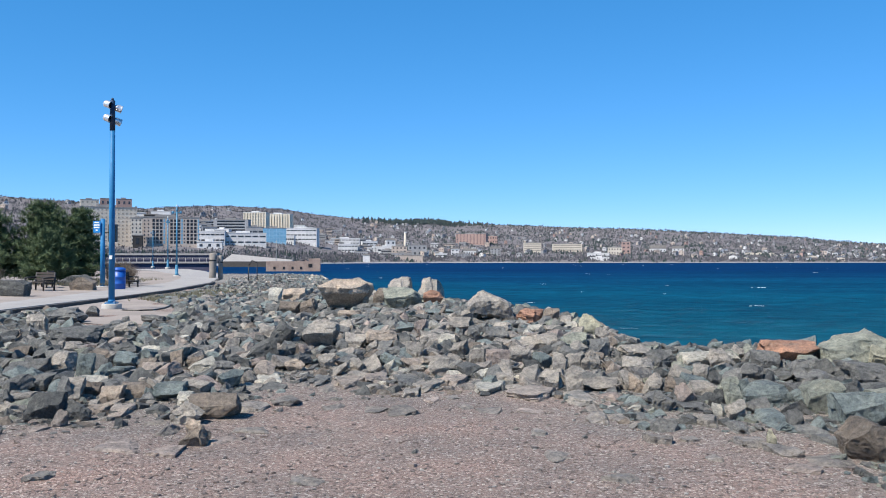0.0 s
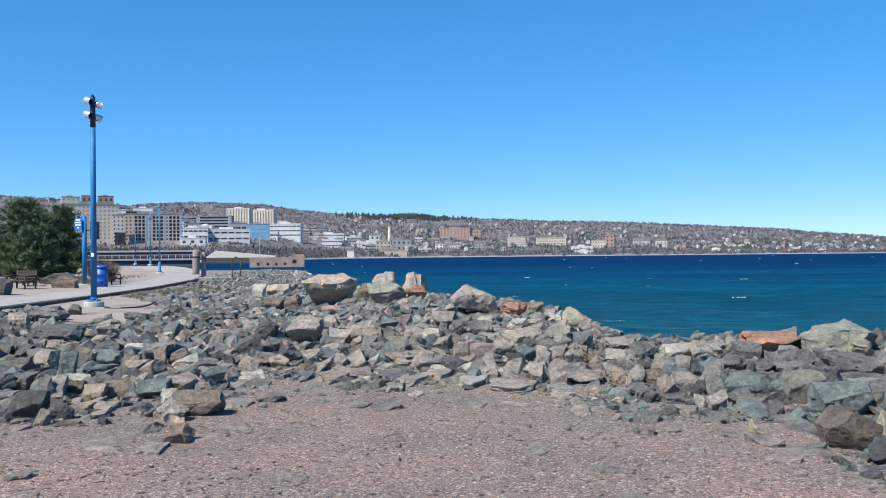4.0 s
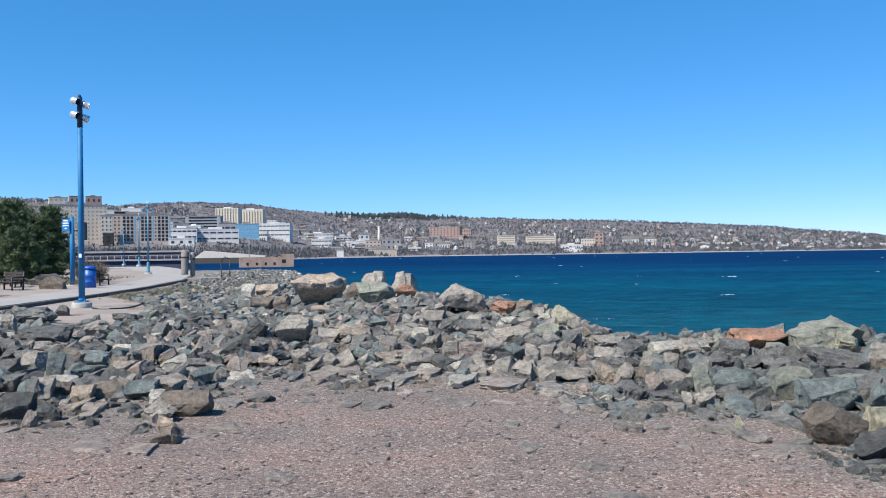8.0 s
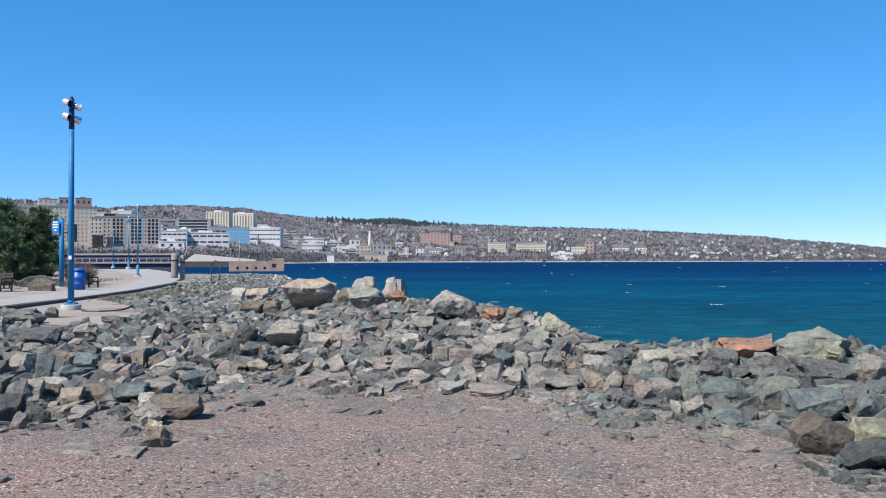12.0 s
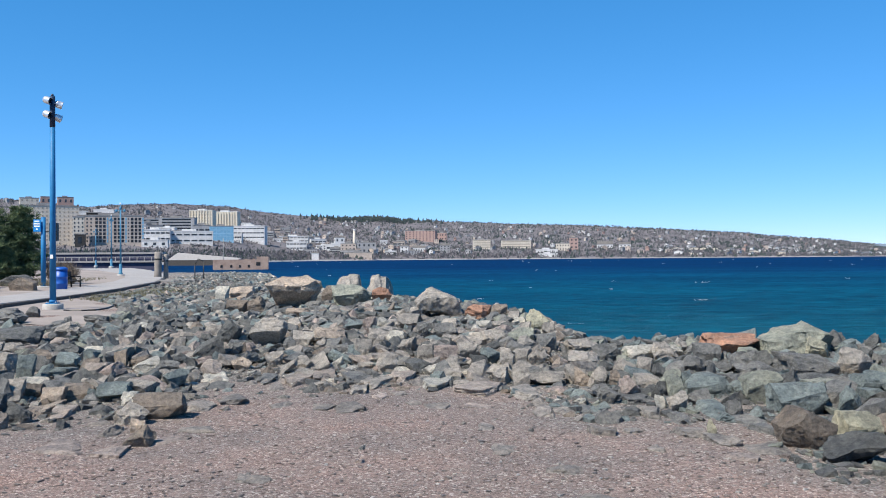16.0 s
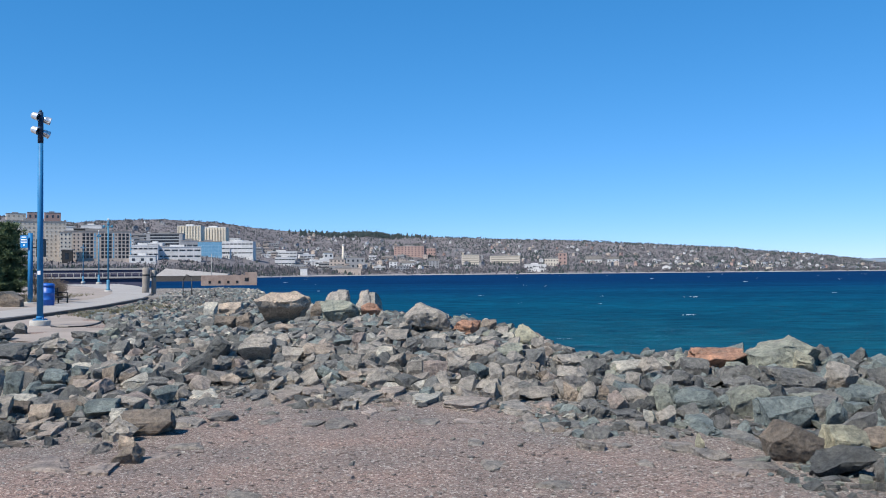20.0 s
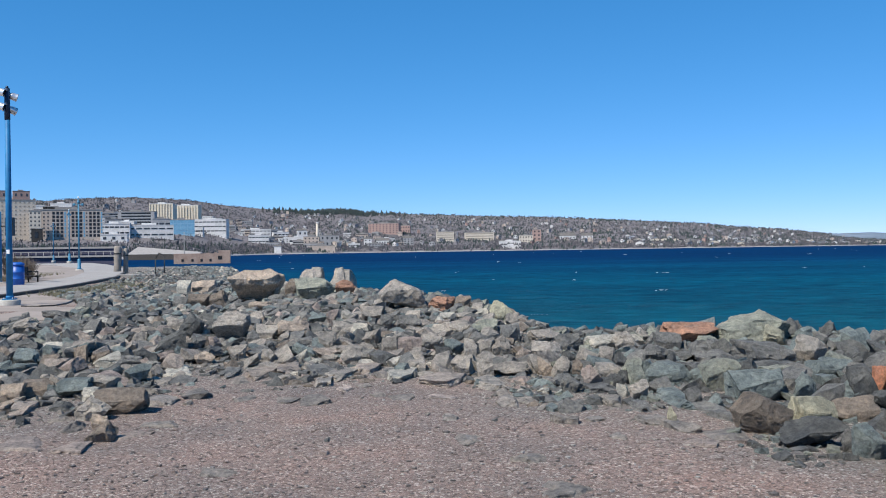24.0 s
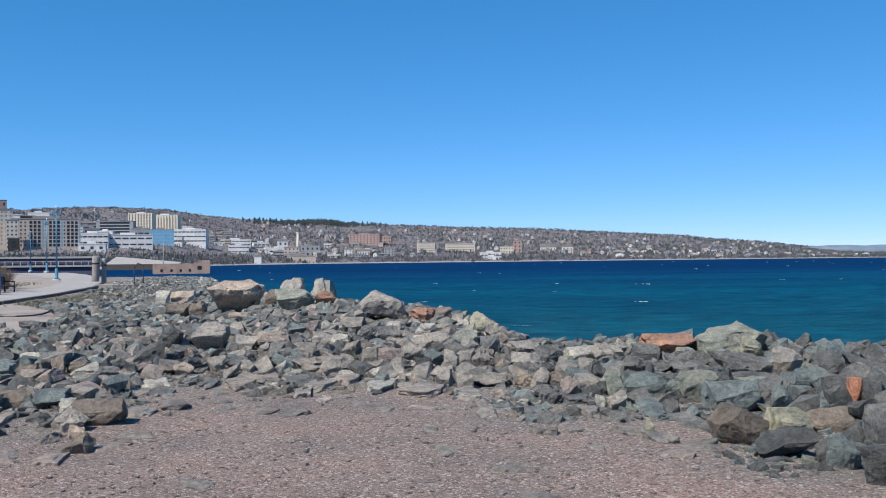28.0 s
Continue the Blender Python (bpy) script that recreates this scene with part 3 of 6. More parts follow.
def building(name, x, y, z, w, d, h, wall, cols, rows, style, turn, label, roof):
    m = pose(x, y, z, 0, 0, turn + math.degrees(-math.atan2(x, y)) * 0.6)
    ob = thing(name, m, label, "building")
    bm = bmesh.new()
    bm_box(bm, -w / 2, w / 2, 0, d, -12, h)
    part("wall", bm, WALL[wall], ob)
    if style == "fins":       # upright fins between the windows
        half = 0.022
        bm = bmesh.new()
        bm_box(bm, -w * half, w * half, -1.1, -0.01, h * 0.08, h)
        fin = mesh_of(bm, "fin", WALL[wall])
        for i in range(cols + 1):
            o = new("fin", fin)
            o.parent = ob
            o.location = (-w / 2 + w * half + (w - 2 * w * half) * i / cols, 0, 0)
    bm = bmesh.new()
    if roof == "gable":
        k = h + w * 0.22
        vs = [bm.verts.new(c) for c in ((-w / 2 - .4, -0.4, h), (w / 2 + .4, -0.4, h), (w / 2 + .4, d + .4, h), (-w / 2 - .4, d + .4, h), (-w / 2 - .4, d / 2, k), (w / 2 + .4, d / 2, k))]
        for f in ((0, 1, 5, 4), (2, 3, 4, 5), (0, 4, 3), (1, 2, 5), (3, 2, 1, 0)):
            bm.faces.new([vs[i] for i in f])
        part("roof", bm, M_SHINGLE, ob)
    else:
        bm_box(bm, -w / 2 - 0.3, w / 2 + 0.3, -0.3, d + 0.3, h, h + 0.9)
        if w > 20:
            bm_box(bm, -w * 0.2, w * 0.12, d * 0.3, d * 0.7, h + 0.9, h + 3.2)
        part("roof", bm, M_ROOF if wall not in ("white", "cream") else WALL["white"], ob)
    if style == "plain":
        return
    if style == "groups":        # three groups of balcony bays with strips of small windows and blue panels between
        for r in range(rows):
            cz = h * (0.12 + 0.84 * (r + 0.5) / rows)
            for centre in (-0.16, 0.12, 0.38):
                for c in (-1, 0, 1):
                    o = new("balcony_bay", pane_mesh(2.3, 2.5, M_BAND))
                    o.parent, o.location = ob, (centre * w + c * 3.4, 0, cz)
                o = new("panel", pane_mesh(1.3, 2.8, M_SKYPANE))
                o.parent, o.location = ob, (centre * w + 6.2, 0, cz)
            for centre in (-0.42, -0.36, -0.30, 0.0, 0.265):
                o = new("window", pane_mesh(1.2, 1.5))
                o.parent, o.location = ob, (centre * w, 0, cz)
        return
    base = 0.1 * h
    sides = [(0.0, w, cols, Matrix.Identity(4))]
    if style == "punched" and w > 15:
        side_cols = max(2, round(cols * d / w))
        sides.append((0.0, d, side_cols, pose(w / 2, d / 2, 0, 0, 0, 90)))
        sides.append((0.0, d, side_cols, pose(-w / 2, d / 2, 0, 0, 0, -90)))
    for _, ww, cc, mm in sides:
        for r in range(rows):
            cz = base + (h - base) * (r + 0.5) / rows
            ph = (h - base) / rows * dict(punched=0.40, band=0.26 if wall == 'white' else 0.40, fins=0.72, curtain=0.86)[style]
            if style == "band" and (h - base) / rows < 6 and cc > 1 and wall != "white":
                cs = [(0.0, ww * 0.94)]
            else:
                k = dict(punched=0.36, band=0.8, fins=0.26, curtain=0.9)[style]
                cs = [(-ww / 2 + ww * (c + 0.5) / cc, ww / cc * k) for c in range(cc)]
            for cx, pw in cs:
                o = new("window", pane_mesh(pw, ph * (1.35 if cols == 1 else 1), M_BAND if cols == 1 else M_SKYPANE if style == "curtain" else M_SHADE if style == "fins" or (wall == "beige" and w > 30) else M_PANE))
                o.parent = ob
                o.matrix_local = mm @ Matrix.Translation((cx, 0, cz)) if mm != Matrix.Identity(4) else Matrix.Translation((cx, 0, cz))


building("hotel", -324.3, 849, 15.6, 52.0, 26.0, 37.0, "beige", 14, 9, "punched", 12, "tall beige stone hotel with rows of small windows", "flat")
building("penthouse_block", -647.4, 1607, 84.9, 31.5, 25.2, 27.4, "beige", 4, 3, "punched", 12, "beige rooftop tower block behind a hotel", "flat")
building("brick_tower", -635.3, 1649, 87.1, 17.7, 14.2, 30.2, "brick", 2, 2, "punched", 12, "red brick rooftop tower behind a hotel", "flat")
building("brick_tower", -620.1, 1703, 89.9, 28.0, 16.8, 30.1, "brick", 3, 2, "punched", 12, "broad red brick rooftop tower behind a hotel", "flat")
building("apartment_block", -268.0, 850, 14.5, 58.0, 20.0, 28.6, "brown", 9, 7, "groups", 6, "brown apartment block with groups of dark balcony bays", "flat")
building("apartment_wing", -290.5, 829, 13.2, 10.0, 7.5, 28.2, "beige", 3, 7, "punched", 6, "beige front wing of an apartment block", "flat")
building("rooftop_block", -312.0, 900, 40.0, 9.0, 8.0, 10.0, "white", 1, 1, "plain", 0, "white rooftop block behind an apartment block", "flat")
building("rooftop_block", -301.0, 900, 40.0, 13.0, 8.0, 8.6, "black", 1, 1, "plain", 0, "black rooftop block behind an apartment block", "flat")
building("white_office", -497.5, 1540, 69.8, 33.1, 19.8, 17.5, "white", 5, 1, "band", 0, "white flat-roofed office behind apartment blocks", "flat")
building("dark_box", -284.5, 815, 13.5, 8.5, 6.0, 11.5, "black", 1, 1, "punched", 0, "small black flat-roofed box building", "flat")
building("terraced_office", -328.0, 1343, 44.1, 51.7, 25.9, 19.5, "grey", 1, 4, "band", -5, "dark terraced office with long window bands", "flat")
building("low_office", -398.5, 1468, 59.2, 36.2, 18.1, 8.3, "grey", 1, 2, "band", -5, "low dark office with a long window band", "flat")
building("office", -318.8, 1466, 49.8, 37.0, 29.6, 31.5, "cream", 8, 6, "fins", -8, "cream tower with tall vertical fins", "flat")
building("office", -298.6, 1556, 52.8, 44.2, 26.5, 30.5, "cream", 9, 1, "fins", -8, "cream office wing with vertical fins", "flat")
building("clinic", -231.0, 1009, 18.2, 48.4, 24.2, 14.7, "white", 6, 2, "band", 4, "low white clinic with long window strips", "flat")
building("clinic", -259.9, 1198, 28.9, 22.7, 13.6, 18.2, "grey", 3, 1, "band", 4, "grey clinic block with plain walls", "flat")
building("glass_hall", -229.2, 1175, 24.7, 30.4, 21.3, 20.0, "glass", 7, 4, "curtain", 4, "blue glass hall between white buildings", "flat")
building("clinic", -225.4, 1366, 29.3, 46.6, 28.0, 22.4, "white", 8, 3, "band", -6, "white clinic building with horizontal windows", "flat")
building("clinic", -263.6, 986, 20.4, 31.1, 15.6, 13.7, "white", 6, 2, "band", 0, "pale low buildings below the offices", "flat")
building("shed", -229.8, 857, 13.0, 23.8, 14.3, 7.0, "white", 3, 1, "punched", 0, "small white house by the shore", "flat")
building("office", -195.2, 1681, 31.4, 54.2, 27.1, 12.7, "white", 8, 2, "band", 0, "white stepped office near the shore", "flat")
building("office", -157.6, 1396, 14.0, 30.9, 15.4, 14.1, "white", 6, 2, "band", 0, "white lower office near the shore", "flat")
building("shed", -110.6, 1197, 0.2, 9.1, 7.3, 9.1, "white", 1, 1, "plain", 0, "white round-backed shed on the shore", "gable")
building("brewery", -107.2, 1650, 18.4, 17.7, 14.2, 21.9, "white", 2, 2, "punched", 10, "white gabled brewery building", "gable")
building("brewery", -109.5, 1537, 13.3, 26.2, 15.7, 12.6, "white", 4, 1, "band", 0, "white and red low building", "flat")
building("brewery", -80.8, 1456, 7.2, 24.8, 14.9, 18.4, "brown", 4, 3, "punched", 0, "brown brick brewery block", "flat")
building("brewery", -54.1, 1534, 8.5, 32.0, 19.2, 20.4, "grey", 4, 2, "punched", 0, "grey industrial block near the shore", "flat")
building("mall", -60.8, 1369, 1.7, 41.5, 12.5, 8.7, "brown", 8, 1, "plain", 0, "long low brown building on the shore", "flat")
building("hospital", 54.1, 2214, 40.8, 75.5, 37.8, 28.0, "brick", 9, 5, "punched", -10, "red brick hospital with a grid of windows", "flat")
building("hospital", 111.6, 2303, 45.3, 26.2, 15.7, 20.4, "brick", 4, 2, "punched", -10, "red brick wing of a hospital", "flat")
building("apartment_block", 180.2, 1925, 19.9, 37.7, 22.6, 20.7, "beige", 6, 4, "band", 0, "beige terraced apartments near the shore", "flat")
building("apartment_block", 264.1, 1994, 21.8, 65.5, 32.7, 17.6, "beige", 9, 3, "band", 0, "beige long apartments near the shore", "flat")
building("apartment_block", 90.4, 1731, 11.5, 19.7, 15.7, 14.2, "grey", 3, 3, "punched", 0, "grey gabled apartments near the shore", "gable")
building("apartment_block", 40.2, 1734, 12.6, 24.1, 14.5, 8.8, "white", 5, 1, "punched", 0, "long low white house near the shore", "gable")
building("house", 11.6, 1721, 12.5, 15.2, 12.2, 12.0, "white", 2, 2, "punched", 0, "white house near the shore", "gable")
building("school", 345.0, 1859, 13.4, 28.2, 16.9, 16.4, "beige", 5, 2, "punched", 0, "grey-beige flat-roofed school building", "flat")
building("school", 381.2, 1926, 16.3, 18.3, 16.4, 26.8, "brick", 2, 3, "punched", 0, "brown brick tower of a school", "flat")
building("pavilion", 299.4, 1791, 10.7, 43.0, 17.2, 6.8, "white", 6, 1, "plain", 0, "long white pavilion on the shore", "flat")
building("pavilion", 272.2, 1613, 2.7, 33.6, 13.4, 5.1, "white", 4, 1, "plain", 0, "low white shelter roof on the shore", "flat")
building("house", 481.6, 2062, 21.2, 36.5, 18.2, 9.1, "white", 5, 1, "punched", 0, "white long house among trees", "gable")
building("greenhouse", 510.8, 1993, 16.8, 25.2, 15.1, 12.6, "white", 3, 2, "punched", 0, "white house among dark conifers", "gable")


# smaller blocks between the landmarks
for _ in range(78):
    u = rng.uniform(-0.36, 0.05)
    s = rng.uniform(0.32, 0.66) if u < -0.12 else rng.uniform(0.05, 0.4)
    x, y, z = hill(u, s)
    w = rng.uniform(10, 24) * (0.9 if u < -0.12 else 1.4)
    tone = rng.choice(("white", "grey", "brown", "beige", "white", "grey"))
    building("commercial_block", x, y, z + 0.5, w, w * 0.6, rng.uniform(5, 10), tone, rng.choice((4, 5, 6)), rng.choice((1, 2)), rng.choice(("punched", "band")),
             rng.uniform(-12, 12), tone + " low commercial block on the city slope", "flat")

# tall chimney of the brewery
ch = thing("chimney", pose(-80.8, 1655, 16), "tall pale brick chimney stack beside the brewery", "chimney")
bm = bmesh.new()
bm_rod(bm, (0, 0, -10), (0, 0, 38), 3.0, 1.9, 14)
part("stack", bm, WALL["beige"], ch)
bm = bmesh.new()
bm_rod(bm, (0, 0, 37.5), (0, 0, 40), 2.3, 2.3, 14)
part("cap", bm, WALL["white"], ch)

# houses scattered over the hillside
house_kinds = []
for i, (wall, roofm) in enumerate((("white", M_SHINGLE), ("grey", M_SHINGLE), ("beige", M_SHINGLE), ("brick", M_SHINGLE), ("white", M_ROOF), ("brown", M_ROOF))):
    w, d, h = 9 + i % 3 * 2, 8, 5.5 + i % 2 * 1.5
    bm = bmesh.new()
    bm_box(bm, -w / 2, w / 2, 0, d, -5, h)
    vs = [bm.verts.new(c) for c in ((0, 0, h + 3), (0, d, h + 3), (-w / 2, 0, h), (w / 2, 0, h), (-w / 2, d, h), (w / 2, d, h))]
    for f in ((2, 3, 0), (5, 4, 1)):
        bm.faces.new([vs[k] for k in f])
    wall_me = mesh_of(bm, "wall", WALL[wall])
    bm = bmesh.new()
    for sgn in (-1, 1):
        vs = [bm.verts.new(c) for c in ((0, -0.5, h + 3.1), (0, d + 0.5, h + 3.1), (sgn * (w / 2 + 0.6), d + 0.5, h - 0.2), (sgn * (w / 2 + 0.6), -0.5, h - 0.2))]
        lo = [bm.verts.new(v.co - Vector((0, 0, 0.4))) for v in vs]
        bm.faces.new(vs)
        bm.faces.new(lo[::-1])
        for k in range(4):
            bm.faces.new((vs[k], vs[(k + 1) % 4], lo[(k + 1) % 4], lo[k]))
    roof_me = mesh_of(bm, "roof", roofm)
    house_kinds.append((wall_me, roof_me, w, h, ("white", "grey", "beige", "brick", "white", "brown")[i]))
house_pane = pane_mesh(1.6, 1.9)
for _ in range(300):
    u = rng.uniform(-0.52, 0.60) if rng.random() < 0.35 else rng.uniform(-0.1, 0.5)
    s = rng.uniform(0.08, 0.92) if u > -0.1 else rng.uniform(0.5, 0.95)
    x, y, z = hill(u, s)
    wall_me, roof_me, w, h, tone = house_kinds[rng.choice((0, 1, 4, 1, 5, 0, 3, 5, 1))]
    ob = thing("house", pose(x, y, z + 2.5, 0, 0, rng.uniform(-50, 50)), tone + " gabled house among bare trees on the hillside", "house", "houses on the hillside")
    sc = rng.uniform(0.45, 0.95)
    for nm, me in (("wall", wall_me), ("roof", roof_me)):
        o = new(nm, me)
        o.parent = ob
        o.scale = (sc, sc, sc)
    for cx in (-w * 0.25, w * 0.25):
        o = new("window", house_pane)
        o.parent = ob
        o.matrix_local = Matrix.Translation((cx * sc, 0, h * 0.6 * sc))
# pale houses and parking along the low right-hand shore
for _ in range(70):
    u = rng.uniform(0.30, 0.62)
    x, y, z = hill(u, rng.uniform(0.05, 0.35))
    wall_me, roof_me, w, h, tone = house_kinds[rng.choice((0, 4, 0, 2, 1))]
    ob = thing("house", pose(x, y, z + 1.0, 0, 0, rng.uniform(-40, 40)), tone + " low house near the far shore", "house", "houses on the hillside")
    sc = rng.uniform(0.6, 1.1)
    for nm, me in (("wall", wall_me), ("roof", roof_me)):
        o = new(nm, me)
        o.parent = ob
        o.scale = (sc * 1.4, sc, sc * 0.8)

# ------------------------------------------------------------ lakeside wall and ruin
wall_ob = thing("lakeside_wall", pose(-84, 262, 0), "long dark blue-grey lakeside wall with a pale rail band", "wall")
bm = bmesh.new()
bm_box(bm, -24, 15, 0, 3, -3, 3.4)
part("wall_face", bm, surface("dark_slate_wall", (0.04, 0.04, 0.07), (0.07, 0.07, 0.11), 0.2, 3, 0.8), wall_ob)
bm = bmesh.new()
bm_box(bm, -24, 15, -0.6, -0.1, 1.0, 1.5)
part("ledge", bm, M_CONC, wall_ob)
bm = bmesh.new()
bm_box(bm, -24, 16, -0.3, 3.3, 3.4, 3.95)
part("coping", bm, M_CONC, wall_ob)
for k in range(20):      # rail along the ledge
    bm = bmesh.new()
    bm_box(bm, -24 + 2.05 * k - 0.08, -24 + 2.05 * k + 0.08, -0.5, -0.35, 1.5, 2.5)
    part("rail_post", bm, M_CONC2, wall_ob)
bm = bmesh.new()
bm_box(bm, -24, 15, -0.48, -0.37, 2.5, 2.62)
part("rail", bm, M_CONC2, wall_ob)
ramp_ob = thing("boat_ramp", pose(-103, 440, 0.3), "pale concrete revetment sloping to the water", "revetment")
bm = bmesh.new()
vs = [bm.verts.new(c) for c in ((-9, 0, 1.2), (25, 0, 1.2), (25, 9, 2.0), (-9, 21, 5.0), (-9, 24, -2.5), (25, 18, -2.5))]
for f in ((0, 1, 2, 3), (3, 2, 5, 4), (0, 3, 4), (1, 5, 2)):
    bm.faces.new([vs[i] for i in f])
part("slope", bm, M_CONC, ramp_ob)
bm = bmesh.new()
bm_box(bm, -9, 28, 0.02, 4, -3.5, 1.19)
part("toe_wall", bm, M_EDGE, ramp_ob, "dark toe wall below the pale slope")

ruin = thing("ruin", pose(-43.6, 250, 0, 0, 0, 8), "roofless tan concrete ruin standing in the lake", "ruin")
bm = bmesh.new()
rw, rd, rb, rt = 15.0, 9.0, -3.0, 1.6
for wx0, wx1, wy0, wy1 in ((-rw / 2, rw / 2, 0, 0.7), (-rw / 2, rw / 2, rd - 0.7, rd), (-rw / 2, -rw / 2 + 0.7, 0.7, rd - 0.7), (rw / 2 - 0.7, rw / 2, 0.7, rd - 0.7)):
    bm_box(bm, wx0, wx1, wy0, wy1, rb, rt - (0.5 if wx1 < 0 else 0))
bm_box(bm, rw / 2 - 3.2, rw / 2, 0.05, 0.65, rt, rt + 0.8)
for bx, bw, bh in ((-6.9, 1.0, 0.35), (-5.1, 0.7, 0.2), (-2.4, 1.3, 0.25), (1.0, 0.9, 0.15), (3.2, 0.6, 0.3)):
    bm_box(bm, bx, bx + bw, 0.06, 0.64, rt - 0.51, rt + bh - (0.5 if bx < 0 else 0))
for v in bm.verts:
    v.co += 0.10 * noise.noise_vector(v.co * 0.9)
part("ruin_wall", bm, M_RUIN, ruin)
# no holes are cut: black blocks give the shade inside the openings
for cx in (-5.2, -2.6, -0.2, 2.2):
    bm = bmesh.new()
    bm_box(bm, cx - 0.3, cx + 0.3, -0.05, 0.4, -0.6, 0.1)
    part("opening", bm, M_BLACK, ruin, "small black block standing for a shaded opening")
bm = bmesh.new()
bm_box(bm, 4.2, 5.3, -0.05, 0.4, -0.1, 0.9)
part("opening", bm, M_BLACK, ruin, "black block standing for a shaded barred opening")

# ------------------------------------------------------------ path and plaza
pv, pf = [], []
ys = [15 + 0.5 * i for i in range(190)]
for y in ys:
    a, b = path_edges(y)
    z = 0.26 + max(0.0, y - 80) * 0.015
    for x in np.linspace(a, b, 5):
        pv.append((x, y, z + 0.01 * math.sin(x + y * 0.3)))
    pv.append((b + 0.02, y, -0.1))
for i in range(len(ys) - 1):
    for j in range(5):
        pf.append((i * 6 + j, i * 6 + j + 1, (i + 1) * 6 + j + 1, (i + 1) * 6 + j))
tagged(solid("path", pv, pf, M_CONC), "pale concrete lakeside footpath curving along the bank", "path", kind="structure")
# dark strip along the path; the slab side's shade is put into its colour
pv, pf = [], []
for y in ys:
    a, b = path_edges(y)
    for x, z in ((b + 0.025, 0.25 + max(0.0, y - 80) * 0.015), (b + 0.16, 0.245 + max(0.0, y - 80) * 0.015), (b + 0.17, -0.1)):
        pv.append((x, y, z))
for i in range(len(ys) - 1):
    for j in range(2):
        pf.append((i * 3 + j, i * 3 + j + 1, (i + 1) * 3 + j + 1, (i + 1) * 3 + j))
tagged(solid("path_edging", pv, pf, M_EDGE), "dark strip standing for the footpath's shaded side", "edging", kind="structure")
# dry verge to the landward side
pv, pf = [], []
for y in ys:
    a, b = path_edges(y)
    for k, x in enumerate((a - 40, a - 14, a - 6, a - 0.005)):
        pv.append((x, y, (0.3, 0.5, 0.34, 0.25)[k] + max(0.0, y - 80) * 0.015 + (0.0 if k == 3 else 0.05) * noise.noise(Vector((x, y * 0.2, 0)))))
for i in range(len(ys) - 1):
    for j in range(3):
        pf.append((i * 4 + j, i * 4 + j + 1, (i + 1) * 4 + j + 1, (i + 1) * 4 + j))
tagged(solid("verge", pv, pf, M_SAND, True), "dry sandy verge beside the footpath", "ground", kind="structure")
# worn pale patch round the lamp footing
pv, pf = [(-10.9, 29.0, 0.14)], []
for i in range(28):
    a = 6.283 * i / 28
    k = 1 + 0.16 * noise.noise(Vector((math.cos(a) * 2, math.sin(a) * 2, 4)))
    pv.append((-10.9 + 1.8 * k * math.cos(a) - 3.0 * k * math.sin(a), 29.0 + 8.0 * k * math.sin(a), 0.13))
    pf.append((0, i + 1, (i + 1) % 28 + 1))
tagged(solid("worn_patch", pv, pf, M_SAND), "worn pale dirt patch round the lamp footing", "ground", kind="structure")

# loose cable lying on the patch
bm = bmesh.new()
run = [(-10.15, 27.4), (-9.9, 27.2), (-9.55, 27.15), (-9.2, 27.4), (-9.15, 28.2), (-9.35, 29.4), (-9.6, 30.6)]
for (xa, ya), (xb, yb) in zip(run, run[1:]):
    bm_rod(bm, (xa, ya, 0.155), (xb, yb, 0.155), 0.025, 0.025, 6)
tagged(new("cable", mesh_of(bm, "cable", M_BLACK)), "thin black cable lying on the dirt beside the lamp", "cable")

# ------------------------------------------------------------ lamps
def floodlight(parent, at, aim):
    bm = bmesh.new()
    bm_lathe(bm, [(0.02, -0.15), (0.06, -0.14), (0.10, -0.10), (0.115, -0.05), (0.115, 0.07), (0.125, 0.08), (0.125, 0.10), (0.105, 0.10), (0.10, 0.03)], at, aim, 18)
    head = part("lamp_head", bm, M_SILVER, parent, "silver bullet-shaped floodlight head")
    bm = bmesh.new()
    bm_lathe(bm, [(0.098, 0.035), (0.098, 0.055)], at, aim, 18)
    part("lens", bm, M_BLACK, head, "dark recessed lens")


